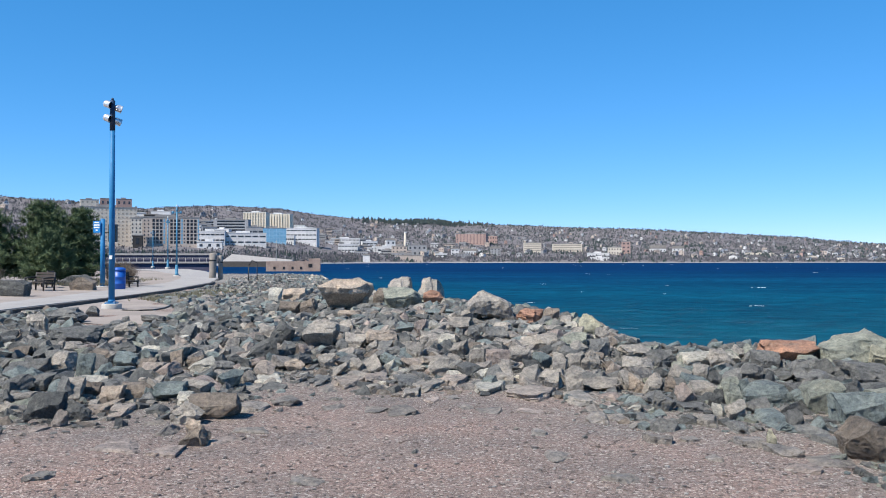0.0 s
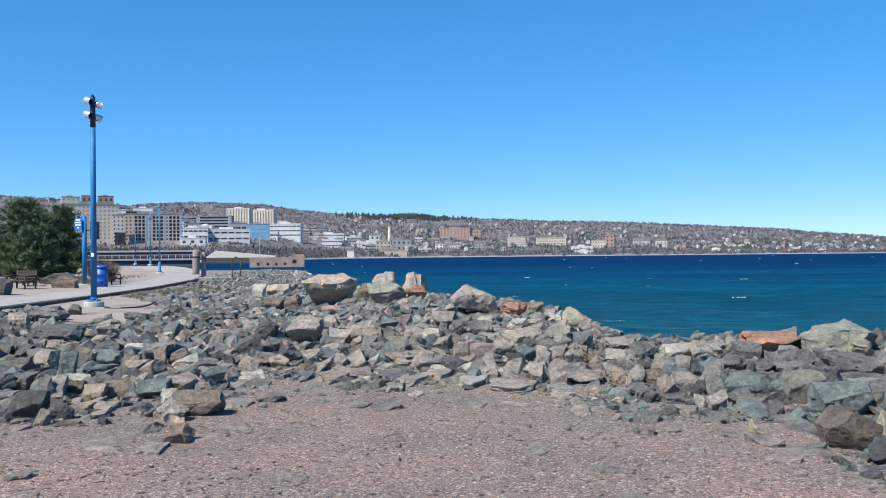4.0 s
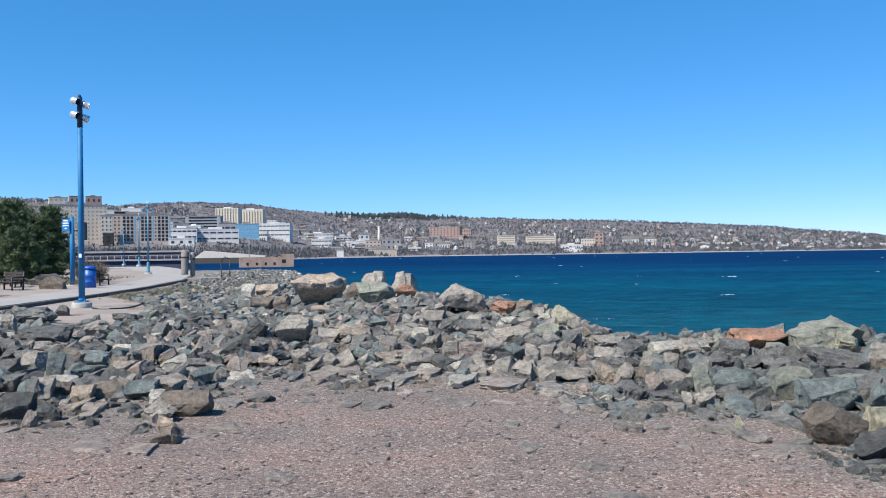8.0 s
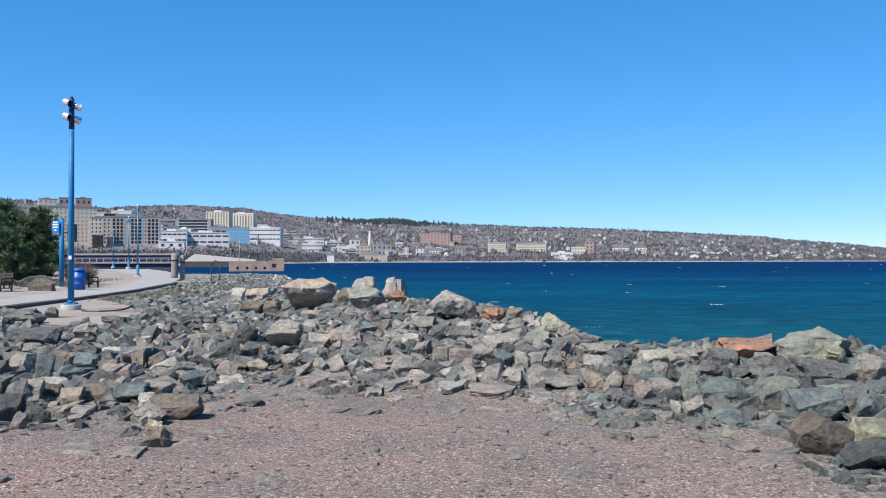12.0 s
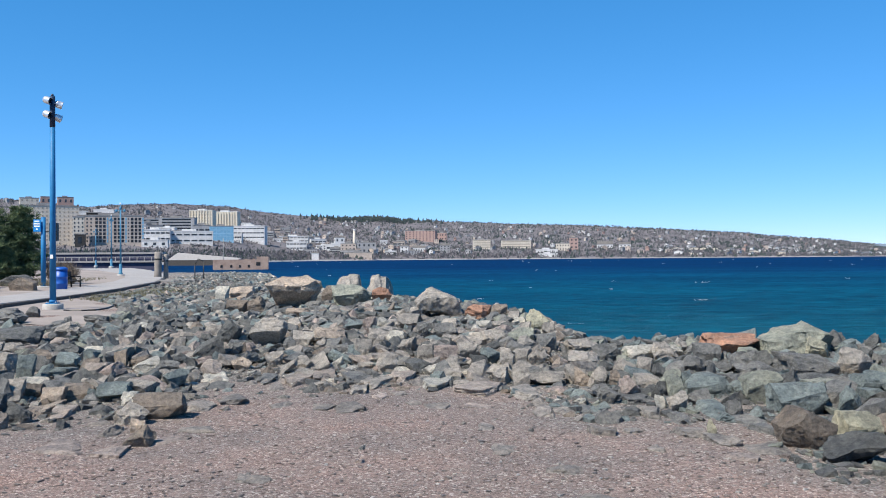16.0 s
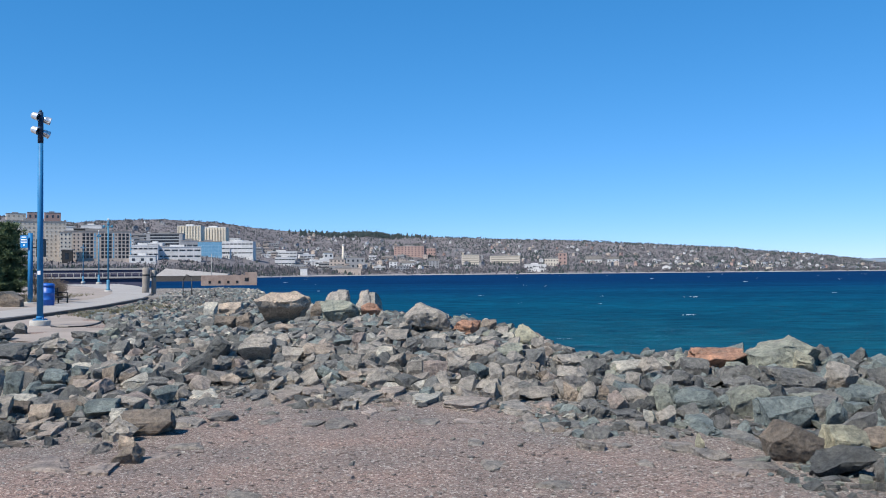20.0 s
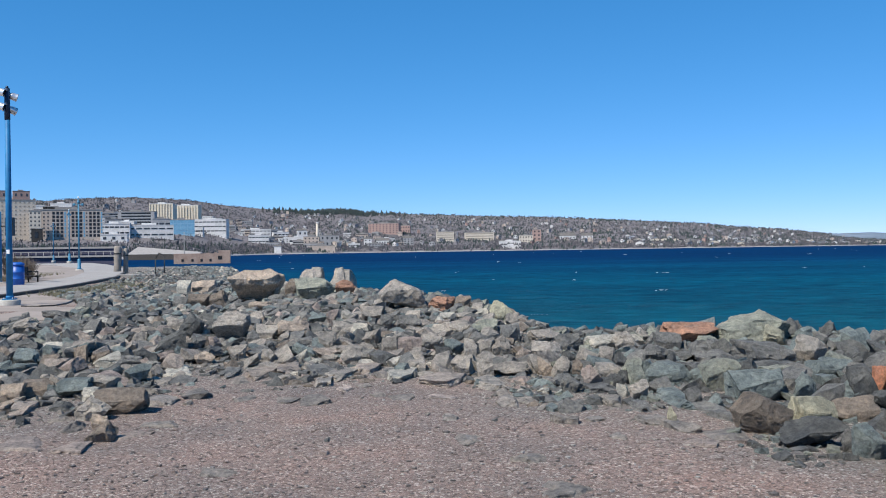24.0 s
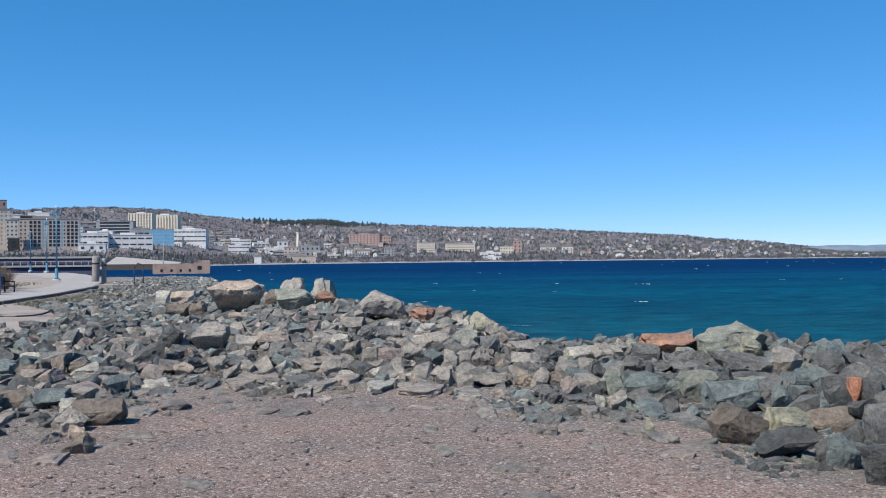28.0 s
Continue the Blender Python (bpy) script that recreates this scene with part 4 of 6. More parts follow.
def lamp(m, steel, label):
    ob = thing("street_lamp", m, label, "street lamp", "lamps along the path")
    bm = bmesh.new()
    bm_lathe(bm, [(0.30, -0.3), (0.31, 0.17), (0.29, 0.20)], (0, 0, 0), (0, 0, 1), 24)
    part("footing", bm, M_CONC2, ob, "round concrete footing")
    bm = bmesh.new()
    bm_box(bm, -0.17, 0.17, -0.17, 0.17, 0.20, 0.235, 0.006)
    bm_lathe(bm, [(0.12, 0.235), (0.115, 0.31), (0.09, 0.33)], (0, 0, 0), (0, 0, 1), 16)
    part("base_plate", bm, steel, ob)
    for sx in (-0.13, 0.13):
        for sy in (-0.13, 0.13):
            bm = bmesh.new()
            bm_rod(bm, (sx, sy, 0.235), (sx, sy, 0.275), 0.018, 0.018, 6)
            part("bolt", bm, M_SILVER, ob)
    bm = bmesh.new()
    bm_rod(bm, (0, 0, 0.23), (0, 0, 6.45), 0.098, 0.076, 16)
    part("pole", bm, steel, ob, "tapered blue pole")
    bm = bmesh.new()
    bm_rod(bm, (0, 0, 5.75), (0, 0, 6.72), 0.085, 0.08, 16)
    bm_rod(bm, (0, 0, 6.72), (0, 0, 6.80), 0.055, 0.03, 16)
    part("head_sleeve", bm, M_SLEEVE, ob, "dark sleeve carrying the lamp heads")
    floodlight(ob, (-0.10, -0.13, 6.58), (0.93, -0.10, -0.30))
    floodlight(ob, (0.16, 0.12, 6.48), (0.85, 0.45, -0.30))
    floodlight(ob, (-0.11, -0.13, 6.14), (0.93, -0.10, -0.34))
    floodlight(ob, (0.12, 0.13, 6.06), (0.75, 0.6, -0.35))
    return ob


lamp1 = lamp(pose(-10.82, 28.3, 0.11), M_BLUE, "blue steel lamp post with silver floodlights on a concrete footing")
bm = bmesh.new()
bm_box(bm, -0.045, 0.045, -0.102, -0.088, 1.62, 1.74)
part("sticker", bm, M_WHITE, lamp1, "small white sticker")
path_lamp = thing("street_lamp", pose(-25.1, 82, 0.2), "slim teal lamp post with a small finial beside the path", "street lamp", "lamps along the path")
bm = bmesh.new()
bm_lathe(bm, [(0.34, -0.3), (0.34, 0.16), (0.31, 0.19)], (0, 0, 0), (0, 0, 1), 18)
part("footing", bm, M_CONC2, path_lamp)
bm = bmesh.new()
bm_lathe(bm, [(0.19, 0.19), (0.19, 0.28), (0.14, 0.34), (0.14, 1.05), (0.09, 1.12)], (0, 0, 0), (0, 0, 1), 14)
part("base_sleeve", bm, M_TEAL, path_lamp)
bm = bmesh.new()
bm_rod(bm, (0, 0, 1.1), (0, 0, 6.1), 0.08, 0.065, 12)
part("pole", bm, M_TEAL, path_lamp)
bm = bmesh.new()
bm_lathe(bm, [(0.10, 6.08), (0.13, 6.12), (0.13, 6.2), (0.06, 6.28), (0.05, 6.5)], (0, 0, 0), (0, 0, 1), 12)
part("collar", bm, M_TEAL, path_lamp)
bm = bmesh.new()
bm_lathe(bm, [(0.03, 6.5), (0.07, 6.54), (0.075, 6.62), (0.03, 6.68)], (0, 0, 0), (0, 0, 1), 12)
part("globe", bm, M_WHITE, path_lamp, "small pale globe")
for sgn in (-1, 1):
    bm = bmesh.new()
    bm_rod(bm, (0, 0, 5.9), (sgn * 0.32, 0, 5.98), 0.03, 0.03, 8)
    bm_lathe(bm, [(0.06, -0.16), (0.10, -0.1), (0.10, 0.06), (0.03, 0.1)], (sgn * 0.36, 0, 5.98), (0, 0, 1), 10)
    part("side_lantern", bm, M_TEAL, path_lamp)
for x, y, z, rot in ((-36.0, 114, 0.72, 80), (-51.5, 155, 0.6, 40)):
    copy_thing(path_lamp, pose(x, y, z, 0, 0, rot))
grey_mast = thing("light_mast", pose(-56.5, 292, 0), "thin grey light mast by the water", "mast")
bm = bmesh.new()
bm_rod(bm, (0, 0, -2), (0, 0, 8.5), 0.12, 0.08, 8)
part("pole", bm, M_CONC2, grey_mast)

# blue sign post with a shield sign and a dark box
sp = thing("sign_post", pose(-18.6, 47.6, 0.2), "blue post with a small blue and white sign", "sign")
bm = bmesh.new()
bm_lathe(bm, [(0.42, -0.2), (0.43, 0.10), (0.40, 0.13)], (0, 0, 0), (0, 0, 1), 20)
part("footing", bm, M_CONC2, sp)
bm = bmesh.new()
bm_rod(bm, (0, 0, 0.1), (0, 0, 3.75), 0.13, 0.12, 14)
part("pole", bm, M_BLUE, sp)
bm = bmesh.new()
bm_box(bm, -0.44, -0.06, -0.20, -0.16, 2.98, 3.62, 0.018)
sign = part("sign_plate", bm, M_SIGN, sp, "tall blue sign plate")
for k, (zz, w) in enumerate(((3.53, 0.12), (3.40, 0.15), (3.27, 0.15), (3.12, 0.05))):
    bm = bmesh.new()
    bm_box(bm, -0.25 - w, -0.25 + w, -0.212, -0.202, zz - 0.035, zz + 0.035)
    part("sign_bar", bm, M_WHITE, sign, "white bar of lettering")
bm = bmesh.new()
bm_box(bm, 0.32, 0.72, -0.1, 0.25, 2.5, 3.45, 0.03)
bm_rod(bm, (0.1, 0, 3.0), (0.34, 0, 3.0), 0.03, 0.03, 8)
part("speaker_box", bm, M_BLACK, sp, "dark box bracketed to the post")

# blue barrel bin
bn = thing("litter_barrel", pose(-16.6, 44.6, 0.22), "blue plastic litter barrel with ribs and a lid", "bin")
bm = bmesh.new()
bm_lathe(bm, [(0.27, 0.0), (0.30, 0.03), (0.31, 0.30), (0.325, 0.32), (0.31, 0.34), (0.31, 0.62), (0.325, 0.64), (0.31, 0.66), (0.30, 0.98)], (0, 0, 0), (0, 0, 1), 24)
part("drum", bm, M_BARREL, bn)
bm = bmesh.new()
bm_lathe(bm, [(0.325, 0.965), (0.33, 1.02), (0.30, 1.08), (0.18, 1.13), (0.05, 1.14)], (0, 0, 0), (0, 0, 1), 24)
part("lid", bm, M_BARREL, bn, "domed blue lid")


def bench(m, label, w=1.7):
    ob = thing("bench", m, label, "bench", "benches beside the path")
    for sx in (-w / 2, w / 2):
        bm = bmesh.new()
        bm_rod(bm, (sx, -0.25, -0.02), (sx, -0.25, 0.66), 0.04, 0.04, 8)
        bm_rod(bm, (sx, 0.25, -0.02), (sx, 0.32, 0.92), 0.04, 0.04, 8)
        bm_rod(bm, (sx, -0.28, 0.64), (sx, 0.30, 0.66), 0.04, 0.04, 8)
        bm_rod(bm, (sx, -0.25, 0.40), (sx, 0.27, 0.40), 0.03, 0.03, 8)
        part("end_frame", bm, M_BLACK, ob, "black metal end frame")
    for k in range(4):
        bm = bmesh.new()
        bm_box(bm, -w / 2, w / 2, -0.24 + k * 0.12, -0.14 + k * 0.12, 0.42, 0.455, 0.008)
        part("seat_slat", bm, M_BENCH, ob)
    for k in range(3):
        bm = bmesh.new()
        bm_box(bm, -w / 2, w / 2, 0.265 + k * 0.015, 0.295 + k * 0.015, 0.54 + k * 0.13, 0.64 + k * 0.13, 0.008)
        part("back_slat", bm, M_BENCH, ob)
    return ob


bench(pose(-19.2, 41.5, 0.24, 0, 0, -38), "dark slatted bench seen from its end beside the path")
bench(pose(-20.8, 45.5, 0.27, 0, 0, -75), "dark slatted bench beside stone blocks")
bench(pose(-17.4, 47.9, 0.16, 0, 0, 80), "dark slatted bench behind a blue barrel", 1.4)

# black stair handrail
hr = thing("handrail", pose(-14.65, 65, 0.0), "black bent-pipe handrail above hidden steps", "handrail")
for k, dx in enumerate((0.0, 0.62)):
    bm = bmesh.new()
    bm_rod(bm, (dx, 0, -0.2), (dx, 0, 1.55 if k else 1.35), 0.035, 0.035, 8)
    part("post", bm, M_BLACK, hr)
bm = bmesh.new()
bm_rod(bm, (0, 0, 1.33), (0.25, 0, 1.72), 0.035, 0.035, 8)
bm_rod(bm, (0.25, 0, 1.72), (0.62, 0, 1.54), 0.035, 0.035, 8)
part("rail", bm, M_BLACK, hr)

# concrete landing at the head of the steps
bm = bmesh.new()
bm_box(bm, -1.25, 1.25, -0.6, 0.6, -0.25, 0.14, 0.02)
landing = thing("step_slab", pose(-15.4, 62.5, 0.14, 0, 0, 6), "flat pale concrete landing slab among the rocks", "slab")
part("slab", bm, M_CONC, landing)

# timber pilings
for k, (x, y, r, h) in enumerate(((-19.95, 75, 0.30, 2.45), (-19.38, 75.4, 0.20, 2.25))):
    pl = thing("piling", pose(x, y, -0.1, 0, 0, k * 40), "weathered grey timber piling with a split top", "piling", "pilings by the path")
    bm = bmesh.new()
    bm_lathe(bm, [(r * 1.06, 0.0), (r, 0.6), (r * 0.97, h * 0.6), (r * 0.95, h - 0.08), (r * 0.7, h)], (0, 0, 0), (0.02, 0, 1), 12)
    for v in bm.verts:
        v.co += 0.03 * noise.noise_vector(v.co * 4)
    part("shaft", bm, M_WOOD, pl)
    bm = bmesh.new()
    bm_lathe(bm, [(r * 1.0, h * 0.72), (r * 1.03, h * 0.73), (r * 1.03, h * 0.76), (r * 1.0, h * 0.77)], (0, 0, 0), (0.02, 0, 1), 12)
    part("strap", bm, M_BLACK, pl, "rusty dark strap")


# ------------------------------------------------------------ pines and shrubs
def pine(x, y, z, h, spread, seed):
    r = random.Random(seed)
    ob = thing("pine_tree", pose(x, y, z), "bushy dark green pine with low branches", "tree", "pines beside the path")
    bm = bmesh.new()
    bm_rod(bm, (0, 0, -0.3), (0.05, 0, h * 0.5), 0.14, 0.09, 8)
    bm_rod(bm, (0.05, 0, h * 0.5), (0, 0.05, h * 0.95), 0.09, 0.02, 8)
    part("trunk", bm, M_BARK, ob)
    tips = []
    for k in range(66):        # whorls of limbs, shorter towards the top
        f = 0.06 + 0.90 * (k // 6 + r.uniform(-0.2, 0.2)) / 10.5
        a = (k % 6) * 1.047 + (k // 6) * 0.5 + r.uniform(-0.35, 0.35)
        L = spread * (0.10 + 0.92 * (1 - f) ** 0.72) * min(1.0, 0.62 + f * 2.2) * r.uniform(0.6, 1.15)
        z0 = f * h
        p0 = Vector((0, 0, z0))
        p1 = Vector((L * math.cos(a), L * math.sin(a), z0 + L * r.uniform(0.0, 0.32)))
        bm = bmesh.new()
        bm_rod(bm, p0, p1, 0.035, 0.01, 5, False)
        part("limb", bm, M_BARK, ob)
        for _ in range(int(7 + 26 * L / spread)):
            t = r.uniform(0.25, 1.05)
            tips.append(p0.lerp(p1, t) + Vector((r.gauss(0, 0.07 + 0.16 * t), r.gauss(0, 0.07 + 0.16 * t), r.gauss(0.02, 0.09))))
    vs, fs = [], []
    for p in tips:
        up = Vector((p.x * 0.35, p.y * 0.35, 0.7)).normalized()
        for _ in range(19):
            d = (up * 0.7 + Vector((r.gauss(0, 1), r.gauss(0, 1), r.gauss(0, 0.8))) * 0.75).normalized()
            q = Vector((r.gauss(0, 1), r.gauss(0, 1), r.gauss(0, 1))).cross(d).normalized() * 0.011
            L = r.uniform(0.2, 0.42)
            b = len(vs)
            s = p + d * -0.05
            vs += [tuple(s - q), tuple(s + q), tuple(s + d * L * 0.6 + q * 1.1), tuple(s + d * L), tuple(s + d * L * 0.6 - q * 1.1)]
            fs += [(b, b + 1, b + 2, b + 3, b + 4)]
    crown = solid("crown", vs, fs, M_NEEDLE)
    crown.parent = ob
    return ob


pine(-23.9, 52.0, 0.45, 4.75, 2.35, 1)
pine(-21.9, 52.6, 0.45, 4.4, 1.45, 2)
pine(-26.4, 51.0, 0.45, 4.3, 2.4, 3)
pine(-25.2, 56.0, 0.45, 4.7, 2.5, 4)
pine(-28.9, 52.0, 0.45, 4.5, 2.5, 6)
pine(-22.9, 50.6, 0.45, 2.9, 1.5, 9)


def bare_shrub(x, y, z, h, seed):
    r = random.Random(seed)
    ob = thing("bare_shrub", pose(x, y, z), "leafless twiggy brown shrub", "shrub", "shrubs beside the path")
    bm = bmesh.new()
    for _ in range(110):
        a, l = r.random() * 6.283, h * r.uniform(0.5, 1.0)
        p = Vector((0.25 * math.cos(a) * r.random(), 0.25 * math.sin(a) * r.random(), -0.05))
        d = Vector((math.cos(a) * r.uniform(0.1, 0.7), math.sin(a) * r.uniform(0.1, 0.7), 1.0)).normalized()
        mid = p + d * l * 0.6
        bm_rod(bm, p, mid, 0.012, 0.008, 4, False)
        for _ in range(3):
            e = (d + Vector((r.gauss(0, 0.4), r.gauss(0, 0.4), r.gauss(0, 0.3)))).normalized()
            bm_rod(bm, mid, mid + e * l * 0.45, 0.007, 0.003, 3, False)
    part("brush", bm, M_TWIG, ob)


for k, (x, y, h) in enumerate(((-21.8, 42.0, 1.1), (-23.2, 43.5, 1.2), (-20.6, 55.0, 1.6), (-20.9, 57.0, 1.3), (-19.9, 52.5, 0.9), (-18.3, 50.5, 1.25), (-18.7, 51.0, 1.3))):
    bare_shrub(x, y, 0.4, h, 20 + k)

# ------------------------------------------------------------ rocks
def broken_shape(seed, kind="chunk", cuts=7, detail=0):
    """A quarried stone in a unit box standing on z = 0: a skewed block split along flat planes, with chipped ledges. (vertices, triangles)"""
    r = random.Random(seed)
    bm = bmesh.new()
    bmesh.ops.create_cube(bm, size=2.0)
    skew = 0.12 if kind in ("huge", "low", "flat") else 0.22 if kind in ("block", "standing", "slab", "low", "flat") else 0.4
    for v in bm.verts:
        v.co += Vector((r.uniform(-skew, skew), r.uniform(-skew, skew), r.uniform(-skew, skew)))
    bmesh.ops.triangulate(bm, faces=bm.faces)
    planes = []
    for _ in range(cuts):
        n = Vector((r.gauss(0, 1), r.gauss(0, 1), r.gauss(0.25, 0.7))).normalized()
        planes.append((n, r.uniform(0.80, 1.05) if kind in ("block", "standing", "slab", "low", "flat") else r.uniform(0.60, 0.95)))
    if kind in ("wedge_l", "wedge_r"):
        s = 1 if kind == "wedge_l" else -1
        planes.append((Vector((s * 0.62, r.uniform(-0.25, 0.1), 0.75)).normalized(), r.uniform(0.30, 0.45)))
    if kind == "peak":
        planes += [(Vector((-0.72, -0.15, 0.6)).normalized(), 0.55), (Vector((0.55, -0.1, 0.8)).normalized(), 0.5)]
    if kind == "huge":
        planes += [(Vector((-0.55, -0.2, 0.8)).normalized(), 0.46), (Vector((0.62, -0.1, 0.7)).normalized(), 0.5), (Vector((0.1, -0.7, 0.7)).normalized(), 0.55), (Vector((0.0, -0.95, 0.32)).normalized(), 0.62), (Vector((0.55, -0.75, 0.4)).normalized(), 0.72)]
    if kind == "overhang":
        planes += [(Vector((-0.55, 0.0, 0.85)).normalized(), 0.8), (Vector((0.6, -0.1, 0.8)).normalized(), 0.8)]
    if kind == "standing":
        planes += [(Vector((-0.75, -0.1, 0.65)).normalized(), 0.92), (Vector((0.7, -0.1, 0.7)).normalized(), 1.0)]
    if kind == "broad":
        planes += [(Vector((0.42, -0.1, 0.9)).normalized(), 0.6), (Vector((-0.75, -0.2, 0.6)).normalized(), 0.85), (Vector((-0.1, -0.6, 0.8)).normalized(), 0.7)]
    if kind not in ("low", "flat", "broad", "huge", "standing"):        # split face that slopes down to the front
        planes.append((Vector((r.uniform(-0.35, 0.25), -0.66, 0.75)).normalized(), r.uniform(0.72, 0.95) if kind in ("block", "slab") else r.uniform(0.42, 0.75)))
    for n, at in planes:
        bmesh.ops.bisect_plane(bm, geom=list(bm.verts) + list(bm.edges) + list(bm.faces), dist=0.0001, plane_co=n * at, plane_no=n, clear_outer=True)
        bmesh.ops.holes_fill(bm, edges=[e for e in bm.edges if e.is_boundary], sides=0)
    bmesh.ops.remove_doubles(bm, verts=bm.verts, dist=0.06)
    bmesh.ops.triangulate(bm, faces=bm.faces)
    for _ in range(detail):
        long = [e for e in bm.edges if e.calc_length() > (0.20 if detail > 2 else 0.34)]
        bmesh.ops.subdivide_edges(bm, edges=long, cuts=1, use_grid_fill=False)
        bmesh.ops.triangulate(bm, faces=bm.faces)
    off = Vector((seed * 3.1 % 50, seed * 1.7 % 50, 0))
    if detail:
        for v in bm.verts:
            away = v.co.normalized()
            ledge = noise.cell(v.co * 1.7 + off) - 0.5
            v.co += away * ((0.02 if kind == "standing" else 0.05 if kind in ("block", "broad", "huge") else 0.085) * ledge) + 0.05 * noise.noise_vector(v.co * 2.2 + off) + 0.035 * noise.noise_vector(v.co * 6 + off)
    lo = [min(v.co[i] for v in bm.verts) for i in range(3)]
    hi = [max(v.co[i] for v in bm.verts) for i in range(3)]
    under = dict(overhang=0.6, under=0.5, peak=0.2, huge=0.05, block=0.12, standing=0.16, low=0.0, flat=0.0).get(kind, 0.22)
    lean = r.uniform(-0.5, 0.5)
    for v in bm.verts:
        v.co = Vector([(v.co[i] - lo[i]) / (hi[i] - lo[i]) - (0.5 if i < 2 else 0) for i in range(3)])
        k = under * max(0.0, 1 - v.co.z / 0.55)
        v.co.x *= 1 - k * 0.6 * (1 + lean * (1 if v.co.x > 0 else -1))
        v.co.y = v.co.y * (1 - k) + (0.5 * k if v.co.y < 0 else 0)
    bmesh.ops.recalc_face_normals(bm, faces=bm.faces)
    bm.verts.index_update()
    out = (np.array([v.co[:] for v in bm.verts]), [tuple(v.index for v in f.verts) for f in bm.faces])
    bm.free()
    return out


def shape_mesh(shape, material):
    me = bpy.data.meshes.new("boulder")
    me.from_pydata(shape[0].tolist(), [], shape[1])
    me.materials.append(material)
    me.update()
    return me


BOULDERS = []


def boulder(x, y, z, w, d, h, tint, kind, label):
    """A boulder whose visible foot is at z; its base reaches down to the ground where rubble hides it."""
    seed = 100 + len(BOULDERS)
    foot = min(z, gz(x, y)) - (0.05 if kind not in ("low", "flat") else 0.12)
    top = z + h
    cuts = dict(low=9, flat=8, slab=6, block=4, standing=5, huge=6).get(kind, 7)
    ob = new("boulder", shape_mesh(broken_shape(seed, kind, cuts, 4 if w > 0.5 else 3), ROCK[tint]))
    turn = (seed * 37 % 31 - 15) if kind in ("chunk", "slab", "low", "flat") else 0
    ob.matrix_world = pose(x, y, foot, 0, 0, turn) @ Matrix.Diagonal((w * 1.06, d, top - foot, 1))
    tagged(ob, label, "boulder", "boulders of the rock bank")
    BOULDERS.append((x, y, w))


boulder(-9.68, 22.24, 0.17, 0.91, 0.82, 0.32, "slate", "slab", "dark grey flat angular slab of rock near the path")
boulder(-9.90, 24.43, 0.18, 0.44, 0.33, 0.26, "slate", "chunk", "dark grey broken angular rock near the path")
boulder(-8.69, 18.56, 0.18, 0.41, 0.37, 0.38, "grey", "slab", "grey flat angular slab of rock near the path")
boulder(-7.00, 16.43, 0.17, 0.93, 0.84, 0.27, "dark", "slab", "blackish grey flat angular slab of rock near the path")
boulder(-6.47, 17.54, 0.17, 0.45, 0.34, 0.30, "grey", "under", "grey jagged rock with shadowed underside near the path")
boulder(-7.88, 21.43, 0.18, 0.27, 0.21, 0.16, "slate", "chunk", "dark grey broken angular rock near the path")
boulder(-7.42, 22.12, 0.17, 0.56, 0.51, 0.16, "slate", "slab", "dark grey flat angular slab of rock near the path")
boulder(-5.46, 17.43, 0.16, 0.28, 0.21, 0.15, "dark", "block", "blackish grey squared block of rock on the rock bank")
boulder(-5.16, 16.81, 0.14, 0.38, 0.34, 0.11, "pale", "slab", "pale flat angular slab of rock on the rock bank")
boulder(-5.15, 17.24, 0.16, 0.33, 0.25, 0.27, "slate", "chunk", "dark grey broken angular rock on the rock bank")
boulder(-5.51, 14.84, 0.12, 0.52, 0.39, 0.18, "dark", "wedge_r", "blackish grey wedge of rock with sloping face on the rock bank")
boulder(-6.11, 16.17, 0.16, 0.34, 0.31, 0.11, "dust", "slab", "dusty pinkish flat angular slab of rock near the path")
boulder(-5.14, 15.10, 0.13, 0.41, 0.37, 0.08, "pale", "slab", "pale flat angular slab of rock on the rock bank")
boulder(-6.41, 14.90, 0.12, 0.38, 0.34, 0.18, "grey", "slab", "grey flat angular slab of rock on the rock bank")
boulder(-6.83, 14.32, 0.11, 0.14, 0.10, 0.23, "dark", "chunk", "blackish grey broken angular rock on the rock bank")
boulder(-5.87, 12.44, 0.08, 0.28, 0.25, 0.20, "slate", "slab", "dark grey flat angular slab of rock on the rock bank")
boulder(-6.31, 13.94, 0.09, 0.29, 0.22, 0.17, "slate", "chunk", "dark grey broken angular rock on the rock bank")
boulder(-5.63, 12.70, 0.09, 0.37, 0.28, 0.27, "grey", "block", "grey squared block of rock on the rock bank")
boulder(-5.14, 12.29, 0.09, 0.26, 0.20, 0.28, "blue", "block", "bluish grey squared block of rock on the rock bank")
boulder(-5.14, 12.93, 0.09, 0.27, 0.20, 0.20, "slate", "chunk", "dark grey broken angular rock on the rock bank")
boulder(-4.95, 13.28, 0.09, 0.38, 0.35, 0.20, "blue", "slab", "bluish grey flat angular slab of rock on the rock bank")
boulder(-4.37, 12.65, 0.08, 0.33, 0.29, 0.19, "brown", "slab", "brown flat angular slab of rock on the rock bank")
boulder(-4.26, 12.54, 0.07, 0.32, 0.29, 0.15, "dust", "slab", "dusty pinkish flat angular slab of rock on the rock bank")
boulder(-4.11, 13.14, 0.09, 0.20, 0.15, 0.25, "brown", "chunk", "brown broken angular rock on the rock bank")
boulder(-3.66, 12.95, 0.07, 0.44, 0.33, 0.19, "pale", "wedge_r", "pale wedge of rock with sloping face on the rock bank")
boulder(-3.32, 10.37, 0.06, 0.43, 0.33, 0.16, "blue", "under", "bluish grey jagged rock with shadowed underside on the rock bank")
